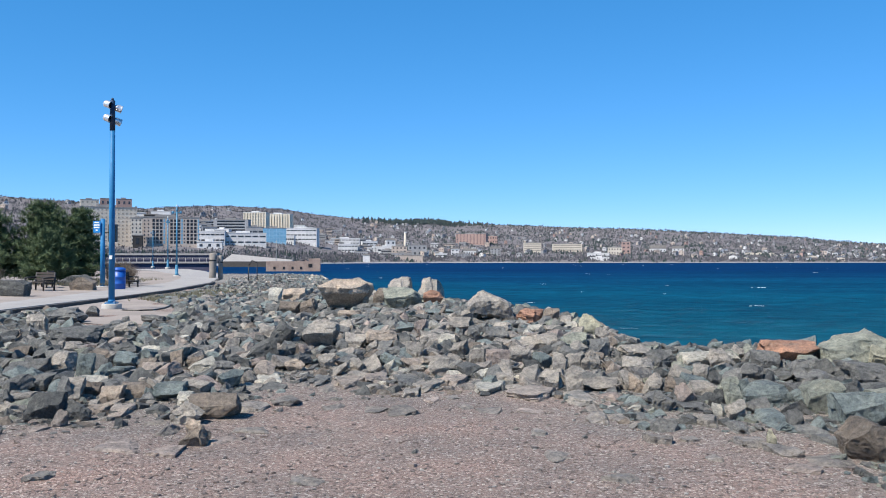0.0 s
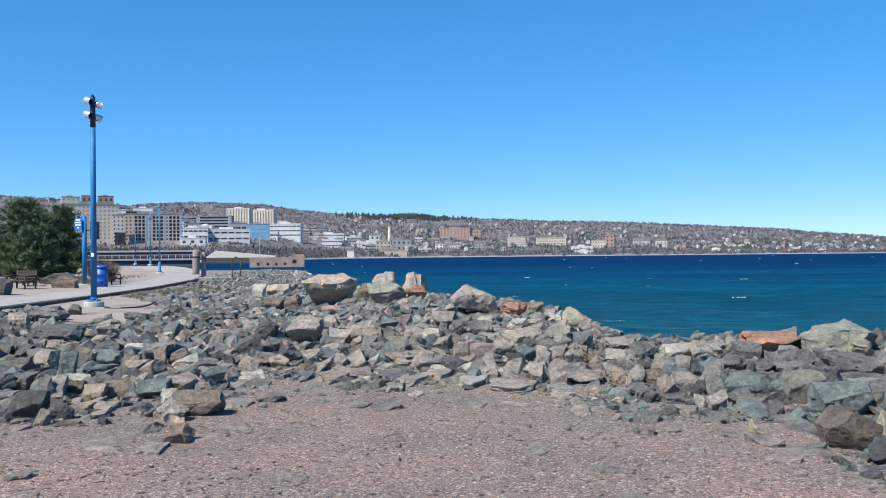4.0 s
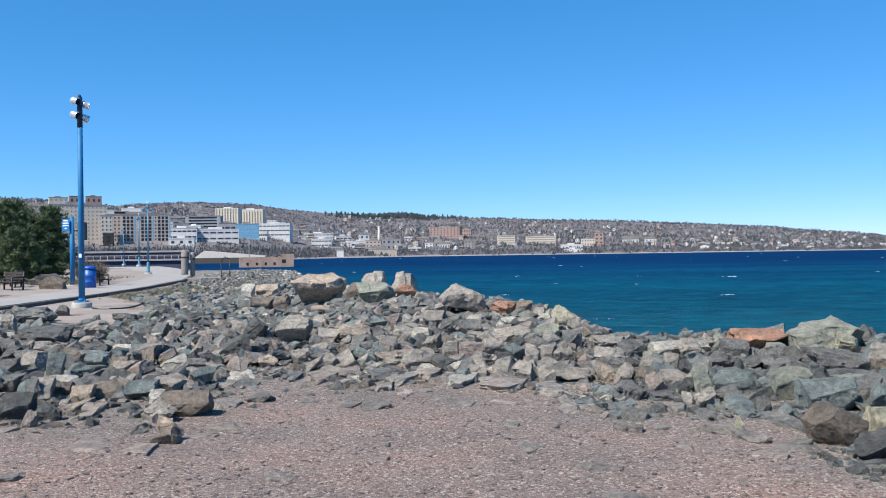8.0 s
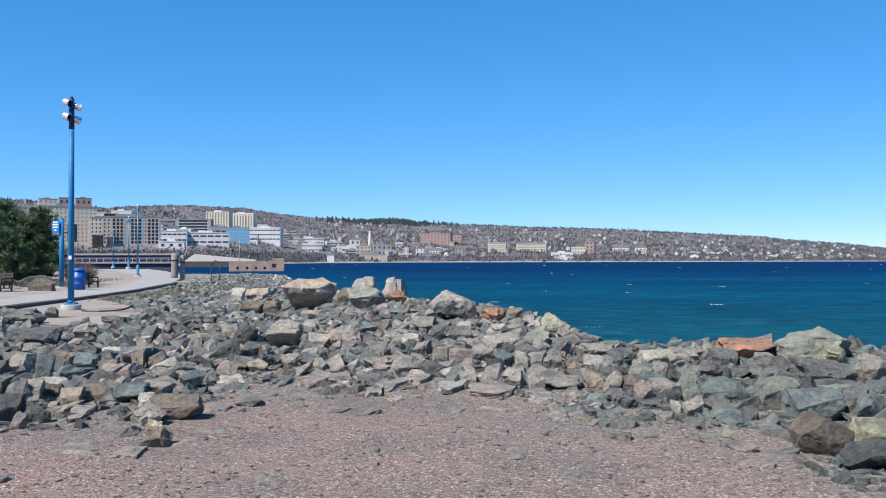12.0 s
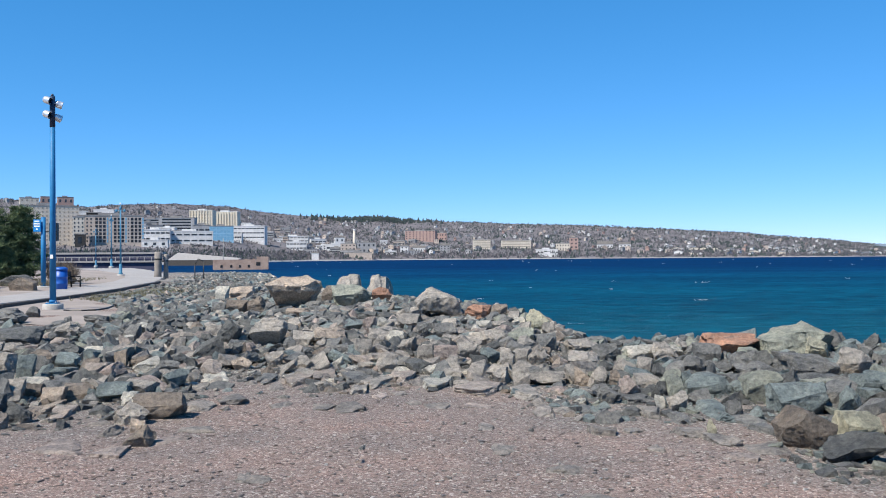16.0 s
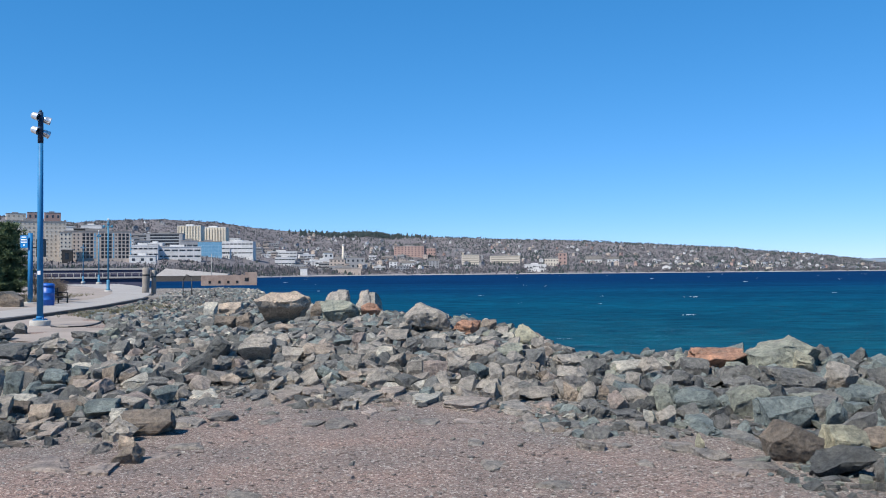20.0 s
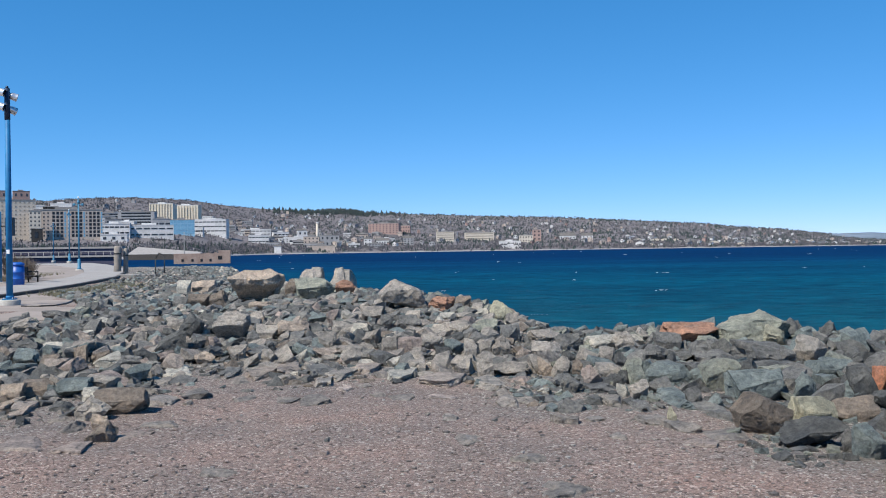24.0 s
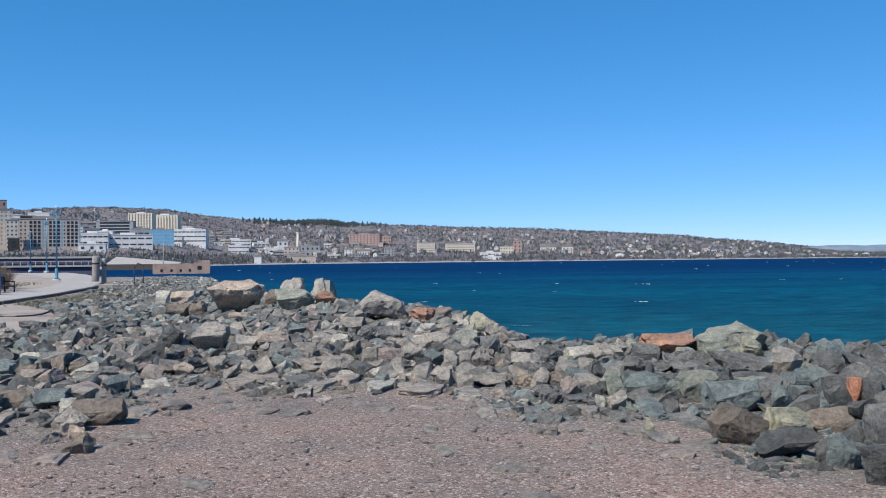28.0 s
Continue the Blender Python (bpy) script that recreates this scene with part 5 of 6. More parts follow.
boulder(-3.03, 9.96, 0.06, 0.19, 0.17, 0.11, "pale", "slab", "pale flat angular slab of rock at the gravel edge")
boulder(-4.71, 11.51, 0.07, 0.41, 0.37, 0.09, "pale", "slab", "pale flat angular slab of rock on the rock bank")
boulder(-4.01, 10.29, 0.04, 0.27, 0.20, 0.16, "tan", "block", "tan squared block of rock on the rock bank")
boulder(-4.39, 10.72, 0.05, 0.24, 0.22, 0.14, "brown", "slab", "brown flat angular slab of rock on the rock bank")
boulder(-4.57, 10.33, 0.04, 0.23, 0.18, 0.26, "slate", "chunk", "dark grey broken angular rock on the rock bank")
boulder(-5.22, 11.11, 0.06, 0.32, 0.29, 0.18, "slate", "slab", "dark grey flat angular slab of rock on the rock bank")
boulder(-4.25, 9.09, 0.04, 0.37, 0.27, 0.25, "dark", "block", "blackish grey squared block of rock at the gravel edge")
boulder(-3.93, 9.13, 0.04, 0.27, 0.20, 0.17, "dark", "wedge_l", "blackish grey wedge of rock with sloping back at the gravel edge")
boulder(-3.96, 8.75, 0.04, 0.17, 0.13, 0.13, "dust", "chunk", "dusty pinkish broken angular rock at the gravel edge")
boulder(-3.73, 8.79, -0.01, 0.45, 0.56, 0.03, "brown", "low", "brown flat stone sunk in the gravel")
boulder(-4.10, 8.61, -0.01, 0.22, 0.75, 0.03, "sand", "low", "sandy pinkish flat stone sunk in the gravel")
boulder(-3.93, 9.79, -0.01, 0.22, 0.82, 0.07, "tan", "flat", "tan half-buried slab at the gravel edge")
boulder(-3.64, 9.72, -0.01, 0.30, 0.96, 0.07, "dust", "flat", "dusty pinkish half-buried slab at the gravel edge")
boulder(-3.53, 10.16, 0.05, 0.20, 0.15, 0.09, "slate", "chunk", "dark grey broken angular rock on the rock bank")
boulder(-3.01, 8.91, 0.00, 0.20, 0.35, 0.03, "sunk", "low", "dusty grey flat stone sunk in the gravel")
boulder(-2.71, 8.90, 0.05, 0.35, 0.26, 0.17, "grey", "peak", "grey pointed broken boulder at the gravel edge")
boulder(-2.51, 8.48, 0.04, 0.15, 0.13, 0.09, "tan", "slab", "tan flat angular slab of rock at the gravel edge")
boulder(-2.51, 9.23, 0.05, 0.52, 0.39, 0.22, "brown", "block", "brown squared block of rock at the gravel edge")
boulder(-2.34, 7.88, 0.04, 0.29, 0.22, 0.13, "brown", "wedge_r", "brown wedge of rock with sloping face at the gravel edge")
boulder(-2.14, 8.08, -0.02, 0.32, 0.72, 0.03, "sand", "low", "sandy pinkish flat stone sunk in the gravel")
boulder(-2.01, 8.62, -0.01, 0.55, 0.41, 0.03, "sunk", "low", "dusty grey flat stone sunk in the gravel")
boulder(-2.98, 7.66, 0.01, 0.56, 0.70, 0.03, "sand", "low", "sandy pinkish flat stone sunk in the gravel")
boulder(-2.53, 7.50, -0.00, 0.36, 0.42, 0.03, "sand", "low", "sandy pinkish flat stone sunk in the gravel")
boulder(-6.22, 31.72, 0.17, 0.46, 0.35, 0.56, "pale", "block", "pale squared block of rock near the path")
boulder(-5.72, 32.46, 0.20, 1.03, 0.77, 0.48, "tan", "block", "tan squared block of rock on the crest")
boulder(-4.44, 24.70, 0.18, 0.57, 0.42, 0.38, "brown", "block", "brown squared block of rock on the crest")
boulder(-3.89, 24.45, 0.19, 0.47, 0.35, 0.46, "brown", "chunk", "brown broken angular rock on the crest")
boulder(-6.74, 32.67, 0.19, 0.52, 0.39, 0.28, "dark", "chunk", "blackish grey broken angular rock near the path")
boulder(-6.26, 28.96, 0.18, 0.46, 0.35, 0.31, "slate", "chunk", "dark grey broken angular rock near the path")
boulder(-5.00, 24.95, 0.17, 0.40, 0.30, 0.31, "slate", "block", "dark grey squared block of rock on the crest")
boulder(-3.12, 26.97, 0.21, 1.56, 1.17, 0.96, "tan", "overhang", "tan large boulder with a dark overhang on the crest")
boulder(-2.16, 27.70, 0.32, 0.46, 0.34, 0.52, "brown", "chunk", "brown broken angular rock on the crest")
boulder(-1.36, 25.94, 0.33, 1.14, 1.03, 0.59, "olive", "slab", "greenish grey flat angular slab of rock on the crest")
boulder(-1.90, 34.38, 0.58, 1.00, 0.90, 0.49, "grey", "slab", "grey flat angular slab of rock on the crest")
boulder(-0.74, 34.47, 0.42, 1.24, 1.11, 0.64, "grey", "slab", "grey flat angular slab of rock on the crest")
boulder(-0.47, 26.00, 0.44, 0.61, 0.46, 0.39, "red", "under", "rust red jagged rock with shadowed underside on the crest")
boulder(-3.06, 23.40, 0.17, 0.52, 0.39, 0.22, "dark", "block", "blackish grey squared block of rock on the crest")
boulder(-2.64, 23.35, 0.17, 0.59, 0.53, 0.21, "tan", "slab", "tan flat angular slab of rock on the crest")
boulder(-2.53, 26.64, 0.24, 0.56, 0.50, 0.16, "slate", "slab", "dark grey flat angular slab of rock on the crest")
boulder(-2.17, 24.28, 0.18, 0.54, 0.41, 0.21, "slate", "chunk", "dark grey broken angular rock on the crest")
boulder(-2.36, 16.02, 0.14, 0.66, 0.50, 0.47, "grey", "overhang", "grey large boulder with a dark overhang on the rock bank")
boulder(-3.14, 16.38, 0.16, 0.49, 0.37, 0.43, "dark", "peak", "blackish grey pointed broken boulder on the rock bank")
boulder(-2.98, 14.06, 0.11, 0.50, 0.37, 0.35, "dark", "wedge_r", "blackish grey wedge of rock with sloping face on the rock bank")
boulder(-3.80, 15.27, 0.14, 0.27, 0.21, 0.19, "grey", "chunk", "grey broken angular rock on the rock bank")
boulder(-3.35, 12.92, 0.07, 0.33, 0.30, 0.13, "slate", "slab", "dark grey flat angular slab of rock on the rock bank")
boulder(-3.57, 17.27, 0.19, 0.33, 0.25, 0.21, "grey", "chunk", "grey broken angular rock on the rock bank")
boulder(-1.69, 15.77, 0.15, 0.40, 0.30, 0.24, "grey", "block", "grey squared block of rock on the rock bank")
boulder(-1.88, 15.40, 0.13, 0.25, 0.19, 0.19, "slate", "chunk", "dark grey broken angular rock on the rock bank")
boulder(-1.25, 15.90, 0.16, 0.61, 0.55, 0.27, "tan", "slab", "tan flat angular slab of rock on the rock bank")
boulder(-2.20, 18.12, 0.16, 0.40, 0.36, 0.19, "slate", "slab", "dark grey flat angular slab of rock on the rock bank")
boulder(-1.34, 15.20, 0.14, 0.20, 0.15, 0.17, "grey", "chunk", "grey broken angular rock on the rock bank")
boulder(-2.28, 12.89, 0.10, 0.29, 0.22, 0.13, "tan", "under", "tan jagged rock with shadowed underside on the rock bank")
boulder(-1.83, 13.09, 0.11, 0.25, 0.19, 0.19, "grey", "chunk", "grey broken angular rock on the rock bank")
boulder(-1.35, 12.76, 0.10, 0.22, 0.17, 0.16, "grey", "chunk", "grey broken angular rock on the rock bank")
boulder(-0.94, 14.66, 0.13, 0.24, 0.21, 0.11, "slate", "slab", "dark grey flat angular slab of rock on the rock bank")
boulder(0.99, 20.61, 0.35, 1.13, 0.85, 0.64, "grey", "broad", "grey broad sloping boulder on the crest")
boulder(1.80, 19.91, 0.32, 0.62, 0.56, 0.29, "red", "slab", "rust red flat angular slab of rock on the crest")
boulder(2.29, 19.94, 0.31, 0.38, 0.29, 0.30, "brown", "block", "brown squared block of rock on the crest")
boulder(2.60, 19.69, 0.28, 0.29, 0.22, 0.18, "grey", "chunk", "grey broken angular rock on the crest")
boulder(2.60, 18.89, 0.25, 0.29, 0.26, 0.13, "pale", "slab", "pale flat angular slab of rock on the rock bank")
boulder(2.80, 17.44, 0.21, 0.45, 0.33, 0.43, "yellow", "peak", "yellowish pointed broken boulder on the rock bank")
boulder(0.49, 20.68, 0.31, 0.49, 0.44, 0.22, "grey", "slab", "grey flat angular slab of rock on the crest")
boulder(0.21, 18.28, 0.23, 0.47, 0.35, 0.28, "grey", "chunk", "grey broken angular rock on the rock bank")
boulder(-0.28, 18.57, 0.21, 0.32, 0.24, 0.23, "pale", "wedge_l", "pale wedge of rock with sloping back on the rock bank")
boulder(-0.56, 17.56, 0.18, 0.28, 0.21, 0.33, "pink", "chunk", "pinkish broken angular rock on the rock bank")
boulder(0.47, 16.82, 0.18, 0.22, 0.16, 0.27, "slate", "chunk", "dark grey broken angular rock on the rock bank")
boulder(0.87, 16.71, 0.17, 0.48, 0.36, 0.26, "slate", "under", "dark grey jagged rock with shadowed underside on the rock bank")
boulder(1.04, 17.56, 0.22, 0.41, 0.37, 0.25, "grey", "slab", "grey flat angular slab of rock on the rock bank")
boulder(-0.34, 15.53, 0.15, 0.35, 0.26, 0.29, "grey", "chunk", "grey broken angular rock on the rock bank")
boulder(-0.06, 16.06, 0.15, 0.33, 0.25, 0.20, "pale", "chunk", "pale broken angular rock on the rock bank")
boulder(-0.56, 14.14, 0.10, 0.27, 0.20, 0.27, "grey", "block", "grey squared block of rock on the rock bank")
boulder(-0.15, 12.57, 0.07, 0.30, 0.22, 0.21, "grey", "under", "grey jagged rock with shadowed underside on the rock bank")
boulder(0.16, 14.77, 0.12, 0.35, 0.26, 0.23, "grey", "wedge_r", "grey wedge of rock with sloping face on the rock bank")
boulder(0.42, 13.43, 0.08, 0.26, 0.19, 0.25, "grey", "block", "grey squared block of rock on the rock bank")
boulder(0.72, 13.07, 0.08, 0.36, 0.27, 0.28, "pink", "block", "pinkish squared block of rock on the rock bank")
boulder(1.11, 13.88, 0.12, 0.36, 0.32, 0.21, "grey", "slab", "grey flat angular slab of rock on the rock bank")
boulder(1.78, 18.16, 0.24, 0.31, 0.28, 0.13, "pale", "slab", "pale flat angular slab of rock on the rock bank")
boulder(1.44, 15.58, 0.13, 0.50, 0.37, 0.24, "grey", "chunk", "grey broken angular rock on the rock bank")
boulder(1.73, 15.47, 0.13, 0.40, 0.30, 0.27, "grey", "chunk", "grey broken angular rock on the rock bank")
boulder(2.18, 15.45, 0.14, 0.49, 0.44, 0.28, "olive", "slab", "greenish grey flat angular slab of rock on the rock bank")
boulder(1.59, 12.62, 0.08, 0.24, 0.18, 0.28, "grey", "block", "grey squared block of rock on the rock bank")
boulder(1.86, 12.86, 0.09, 0.23, 0.17, 0.24, "grey", "block", "grey squared block of rock on the rock bank")
boulder(2.05, 12.89, 0.09, 0.35, 0.26, 0.28, "grey", "wedge_r", "grey wedge of rock with sloping face on the rock bank")
boulder(2.52, 14.59, 0.11, 0.35, 0.26, 0.30, "slate", "chunk", "dark grey broken angular rock on the rock bank")
boulder(2.88, 16.66, 0.19, 0.24, 0.18, 0.23, "grey", "chunk", "grey broken angular rock on the rock bank")
boulder(1.18, 12.65, 0.08, 0.24, 0.18, 0.18, "dark", "chunk", "blackish grey broken angular rock on the rock bank")
boulder(0.50, 11.31, 0.02, 0.42, 1.09, 0.07, "pale", "flat", "pale half-buried slab at the gravel edge")
boulder(1.03, 10.84, 0.02, 0.64, 1.20, 0.07, "dust", "flat", "dusty pinkish half-buried slab at the gravel edge")
boulder(1.57, 10.46, 0.00, 0.40, 1.05, 0.07, "grey", "flat", "grey half-buried slab at the gravel edge")
boulder(1.94, 11.30, 0.04, 0.51, 0.38, 0.13, "grey", "under", "grey jagged rock with shadowed underside on the rock bank")
boulder(1.95, 10.66, -0.00, 0.22, 0.72, 0.07, "pink", "flat", "pinkish half-buried slab at the gravel edge")
boulder(1.34, 11.29, 0.06, 0.23, 0.18, 0.18, "grey", "chunk", "grey broken angular rock on the rock bank")
boulder(1.58, 11.07, 0.05, 0.22, 0.16, 0.21, "grey", "block", "grey squared block of rock on the rock bank")
boulder(0.18, 9.91, -0.00, 0.19, 0.42, 0.03, "sunk", "low", "dusty grey flat stone sunk in the gravel")
boulder(-0.20, 10.45, -0.01, 0.23, 0.56, 0.03, "sand", "low", "sandy pinkish flat stone sunk in the gravel")
boulder(-0.01, 10.64, 0.00, 0.20, 0.35, 0.03, "sunk", "low", "dusty grey flat stone sunk in the gravel")
boulder(0.46, 9.59, -0.00, 0.31, 0.38, 0.03, "sunk", "low", "dusty grey flat stone sunk in the gravel")
boulder(0.94, 9.68, -0.01, 0.37, 0.28, 0.03, "sand", "low", "sandy pinkish flat stone sunk in the gravel")
boulder(0.86, 8.36, -0.00, 0.19, 0.33, 0.03, "sunk", "low", "dusty grey flat stone sunk in the gravel")
boulder(1.80, 9.33, -0.01, 0.24, 0.71, 0.03, "sunk", "low", "dusty grey flat stone sunk in the gravel")
boulder(2.09, 9.24, -0.01, 0.41, 0.94, 0.03, "slate", "low", "dark grey flat stone sunk in the gravel")
boulder(3.09, 14.58, 0.10, 0.53, 0.48, 0.19, "grey", "slab", "grey flat angular slab of rock on the rock bank")
boulder(2.78, 12.91, 0.08, 0.45, 0.41, 0.18, "grey", "slab", "grey flat angular slab of rock on the rock bank")
boulder(3.25, 13.49, 0.09, 0.48, 0.36, 0.22, "slate", "chunk", "dark grey broken angular rock on the rock bank")
boulder(3.86, 13.69, 0.09, 0.52, 0.47, 0.18, "pale", "slab", "pale flat angular slab of rock on the rock bank")
boulder(4.13, 13.32, 0.10, 0.39, 0.29, 0.25, "grey", "chunk", "grey broken angular rock on the rock bank")
boulder(4.46, 13.80, 0.10, 0.24, 0.18, 0.15, "pale", "wedge_l", "pale wedge of rock with sloping back on the rock bank")
boulder(4.68, 14.21, 0.12, 0.23, 0.17, 0.20, "grey", "peak", "grey pointed broken boulder on the rock bank")
boulder(4.78, 13.30, 0.09, 0.38, 0.29, 0.23, "slate", "block", "dark grey squared block of rock above water")
boulder(3.15, 11.88, 0.06, 0.34, 0.26, 0.20, "grey", "under", "grey jagged rock with shadowed underside on the rock bank")
boulder(3.41, 11.86, 0.07, 0.21, 0.16, 0.21, "grey", "block", "grey squared block of rock on the rock bank")
boulder(3.54, 11.59, 0.07, 0.20, 0.15, 0.17, "dark", "chunk", "blackish grey broken angular rock on the rock bank")
boulder(3.71, 11.59, 0.07, 0.31, 0.24, 0.18, "slate", "chunk", "dark grey broken angular rock on the rock bank")
boulder(4.15, 12.04, 0.09, 0.36, 0.33, 0.17, "slate", "slab", "dark grey flat angular slab of rock on the rock bank")
boulder(2.37, 11.39, 0.04, 0.29, 0.22, 0.21, "grey", "chunk", "grey broken angular rock on the rock bank")
boulder(2.41, 11.21, 0.04, 0.23, 0.17, 0.20, "tan", "wedge_l", "tan wedge of rock with sloping back on the rock bank")
boulder(2.61, 11.11, 0.04, 0.30, 0.23, 0.21, "grey", "chunk", "grey broken angular rock on the rock bank")
boulder(2.79, 11.04, 0.04, 0.18, 0.13, 0.17, "brown", "under", "brown jagged rock with shadowed underside on the rock bank")
boulder(2.71, 9.99, 0.06, 0.26, 0.19, 0.22, "pink", "wedge_l", "pinkish wedge of rock with sloping back at the gravel edge")
boulder(2.74, 10.19, 0.06, 0.15, 0.11, 0.11, "pale", "chunk", "pale broken angular rock on the rock bank")
boulder(3.16, 10.78, 0.05, 0.40, 0.36, 0.14, "grey", "slab", "grey flat angular slab of rock on the rock bank")
boulder(3.04, 9.92, 0.07, 0.23, 0.17, 0.15, "dark", "chunk", "blackish grey broken angular rock at the gravel edge")
boulder(3.22, 9.90, 0.07, 0.21, 0.15, 0.22, "olive", "block", "greenish grey squared block of rock at the gravel edge")
boulder(3.69, 10.17, 0.06, 0.57, 0.43, 0.20, "blue", "block", "bluish grey squared block of rock at the gravel edge")
boulder(2.38, 9.66, 0.06, 0.28, 0.21, 0.18, "slate", "wedge_l", "dark grey wedge of rock with sloping back at the gravel edge")
boulder(2.76, 9.93, 0.01, 0.44, 0.87, 0.07, "slate", "flat", "dark grey half-buried slab at the gravel edge")
boulder(2.85, 9.21, 0.07, 0.13, 0.10, 0.10, "pale", "chunk", "pale broken angular rock at the gravel edge")
boulder(2.99, 9.09, 0.07, 0.25, 0.19, 0.15, "grey", "chunk", "grey broken angular rock at the gravel edge")
boulder(3.34, 9.41, 0.07, 0.26, 0.19, 0.12, "slate", "chunk", "dark grey broken angular rock at the gravel edge")
boulder(3.34, 8.97, 0.02, 0.33, 1.20, 0.07, "blue", "flat", "bluish grey half-buried slab at the gravel edge")
boulder(3.42, 8.55, 0.06, 0.18, 0.13, 0.15, "slate", "chunk", "dark grey broken angular rock at the gravel edge")
boulder(2.93, 7.90, 0.05, 0.10, 0.08, 0.09, "yellow", "chunk", "yellowish broken angular rock at the gravel edge")
boulder(3.48, 8.46, 0.00, 0.31, 0.61, 0.07, "slate", "flat", "dark grey half-buried slab at the gravel edge")
boulder(3.57, 8.44, 0.05, 0.18, 0.13, 0.11, "blue", "wedge_r", "bluish grey wedge of rock with sloping face at the gravel edge")
boulder(2.80, 6.83, 0.01, 0.31, 0.31, 0.03, "sand", "low", "sandy pinkish flat stone sunk in the gravel")
boulder(3.12, 7.18, -0.00, 0.48, 0.47, 0.03, "sunk", "low", "dusty grey flat stone sunk in the gravel")
boulder(2.20, 7.16, 0.02, 0.13, 0.34, 0.03, "sunk", "low", "dusty grey flat stone sunk in the gravel")
boulder(2.22, 8.09, -0.00, 0.18, 0.26, 0.03, "sunk", "low", "dusty grey flat stone sunk in the gravel")
boulder(0.90, 7.33, -0.00, 0.25, 0.42, 0.03, "sunk", "low", "dusty grey flat stone sunk in the gravel")
boulder(1.34, 6.55, -0.00, 0.36, 0.31, 0.03, "sunk", "low", "dusty grey flat stone sunk in the gravel")
boulder(1.40, 5.66, -0.00, 0.44, 0.44, 0.03, "sunk", "low", "dusty grey flat stone sunk in the gravel")
boulder(-1.05, 6.39, 0.01, 0.31, 0.31, 0.03, "sunk", "low", "dusty grey flat stone sunk in the gravel")
boulder(-3.16, 6.63, 0.01, 0.24, 0.39, 0.03, "sunk", "low", "dusty grey flat stone sunk in the gravel")
boulder(-0.87, 9.76, -0.01, 0.31, 0.52, 0.03, "sunk", "low", "dusty grey flat stone sunk in the gravel")
boulder(-1.36, 9.85, -0.01, 0.25, 0.45, 0.03, "sunk", "low", "dusty grey flat stone sunk in the gravel")
boulder(3.58, 7.32, 0.03, 0.48, 0.36, 0.30, "brown", "standing", "brown blocky boulder standing on gravel")
boulder(4.11, 7.44, 0.03, 0.40, 0.30, 0.25, "yellow", "block", "yellowish squared block of rock at the gravel edge")
boulder(3.69, 6.74, 0.04, 0.53, 0.40, 0.19, "dark", "wedge_r", "blackish grey wedge of rock with sloping face at the gravel edge")
boulder(3.93, 6.19, 0.05, 0.30, 0.23, 0.23, "blue", "wedge_l", "bluish grey wedge of rock with sloping back at the gravel edge")
boulder(3.89, 6.46, 0.04, 0.12, 0.09, 0.14, "slate", "chunk", "dark grey broken angular rock at the gravel edge")
boulder(4.60, 7.68, 0.04, 0.46, 0.35, 0.18, "brown", "chunk", "brown broken angular rock at the gravel edge")
boulder(5.32, 8.73, 0.06, 0.29, 0.21, 0.31, "dark", "block", "blackish grey squared block of rock at the gravel edge")
boulder(5.73, 9.05, 0.05, 0.17, 0.12, 0.26, "orange", "block", "bright orange squared block of rock at the gravel edge")
boulder(5.85, 8.91, 0.05, 0.23, 0.18, 0.29, "dark", "chunk", "blackish grey broken angular rock at the gravel edge")
boulder(4.71, 8.75, 0.05, 0.27, 0.20, 0.26, "blue", "peak", "bluish grey pointed broken boulder at the gravel edge")
boulder(5.20, 8.74, 0.06, 0.35, 0.27, 0.18, "blue", "chunk", "bluish grey broken angular rock at the gravel edge")
boulder(5.58, 10.04, 0.04, 0.34, 0.31, 0.21, "blue", "slab", "bluish grey flat angular slab of rock at the gravel edge")
boulder(6.28, 11.65, 0.06, 0.56, 0.42, 0.34, "grey", "under", "grey jagged rock with shadowed underside on the rock bank")
boulder(19.25, 34.57, -2.80, 1.80, 1.35, 1.56, "grey", "huge", "grey huge broken boulder on the crest")
boulder(20.06, 34.39, -1.98, 1.24, 0.93, 0.73, "olive", "chunk", "greenish grey broken angular rock on the crest")
boulder(20.25, 34.32, -3.29, 1.02, 0.77, 1.05, "blue", "wedge_l", "bluish grey wedge of rock with sloping back on the crest")
boulder(20.62, 34.32, -2.45, 1.02, 0.77, 0.55, "dark", "chunk", "blackish grey broken angular rock on the crest")
boulder(21.85, 34.38, -2.75, 1.20, 0.90, 1.05, "grey", "chunk", "grey broken angular rock on the crest")
boulder(17.73, 34.22, -1.98, 0.70, 0.52, 0.64, "slate", "peak", "dark grey pointed broken boulder on the crest")
boulder(6.57, 13.99, 0.10, 1.30, 0.97, 0.50, "olive", "huge", "greenish grey huge broken boulder above water")
boulder(6.59, 13.38, 0.10, 0.43, 0.32, 0.30, "yellow", "chunk", "yellowish broken angular rock above water")
boulder(5.47, 14.21, 0.11, 0.86, 0.77, 0.28, "red", "slab", "rust red flat angular slab of rock above water")
boulder(6.13, 14.00, 0.11, 0.38, 0.28, 0.26, "slate", "peak", "dark grey pointed broken boulder above water")
boulder(5.42, 11.25, 0.05, 0.66, 0.60, 0.33, "slate", "slab", "dark grey flat angular slab of rock on the rock bank")
boulder(5.19, 10.53, 0.04, 0.54, 0.49, 0.15, "dark", "slab", "blackish grey flat angular slab of rock on the rock bank")
boulder(4.11, 9.62, 0.05, 0.44, 0.33, 0.31, "olive", "block", "greenish grey squared block of rock at the gravel edge")
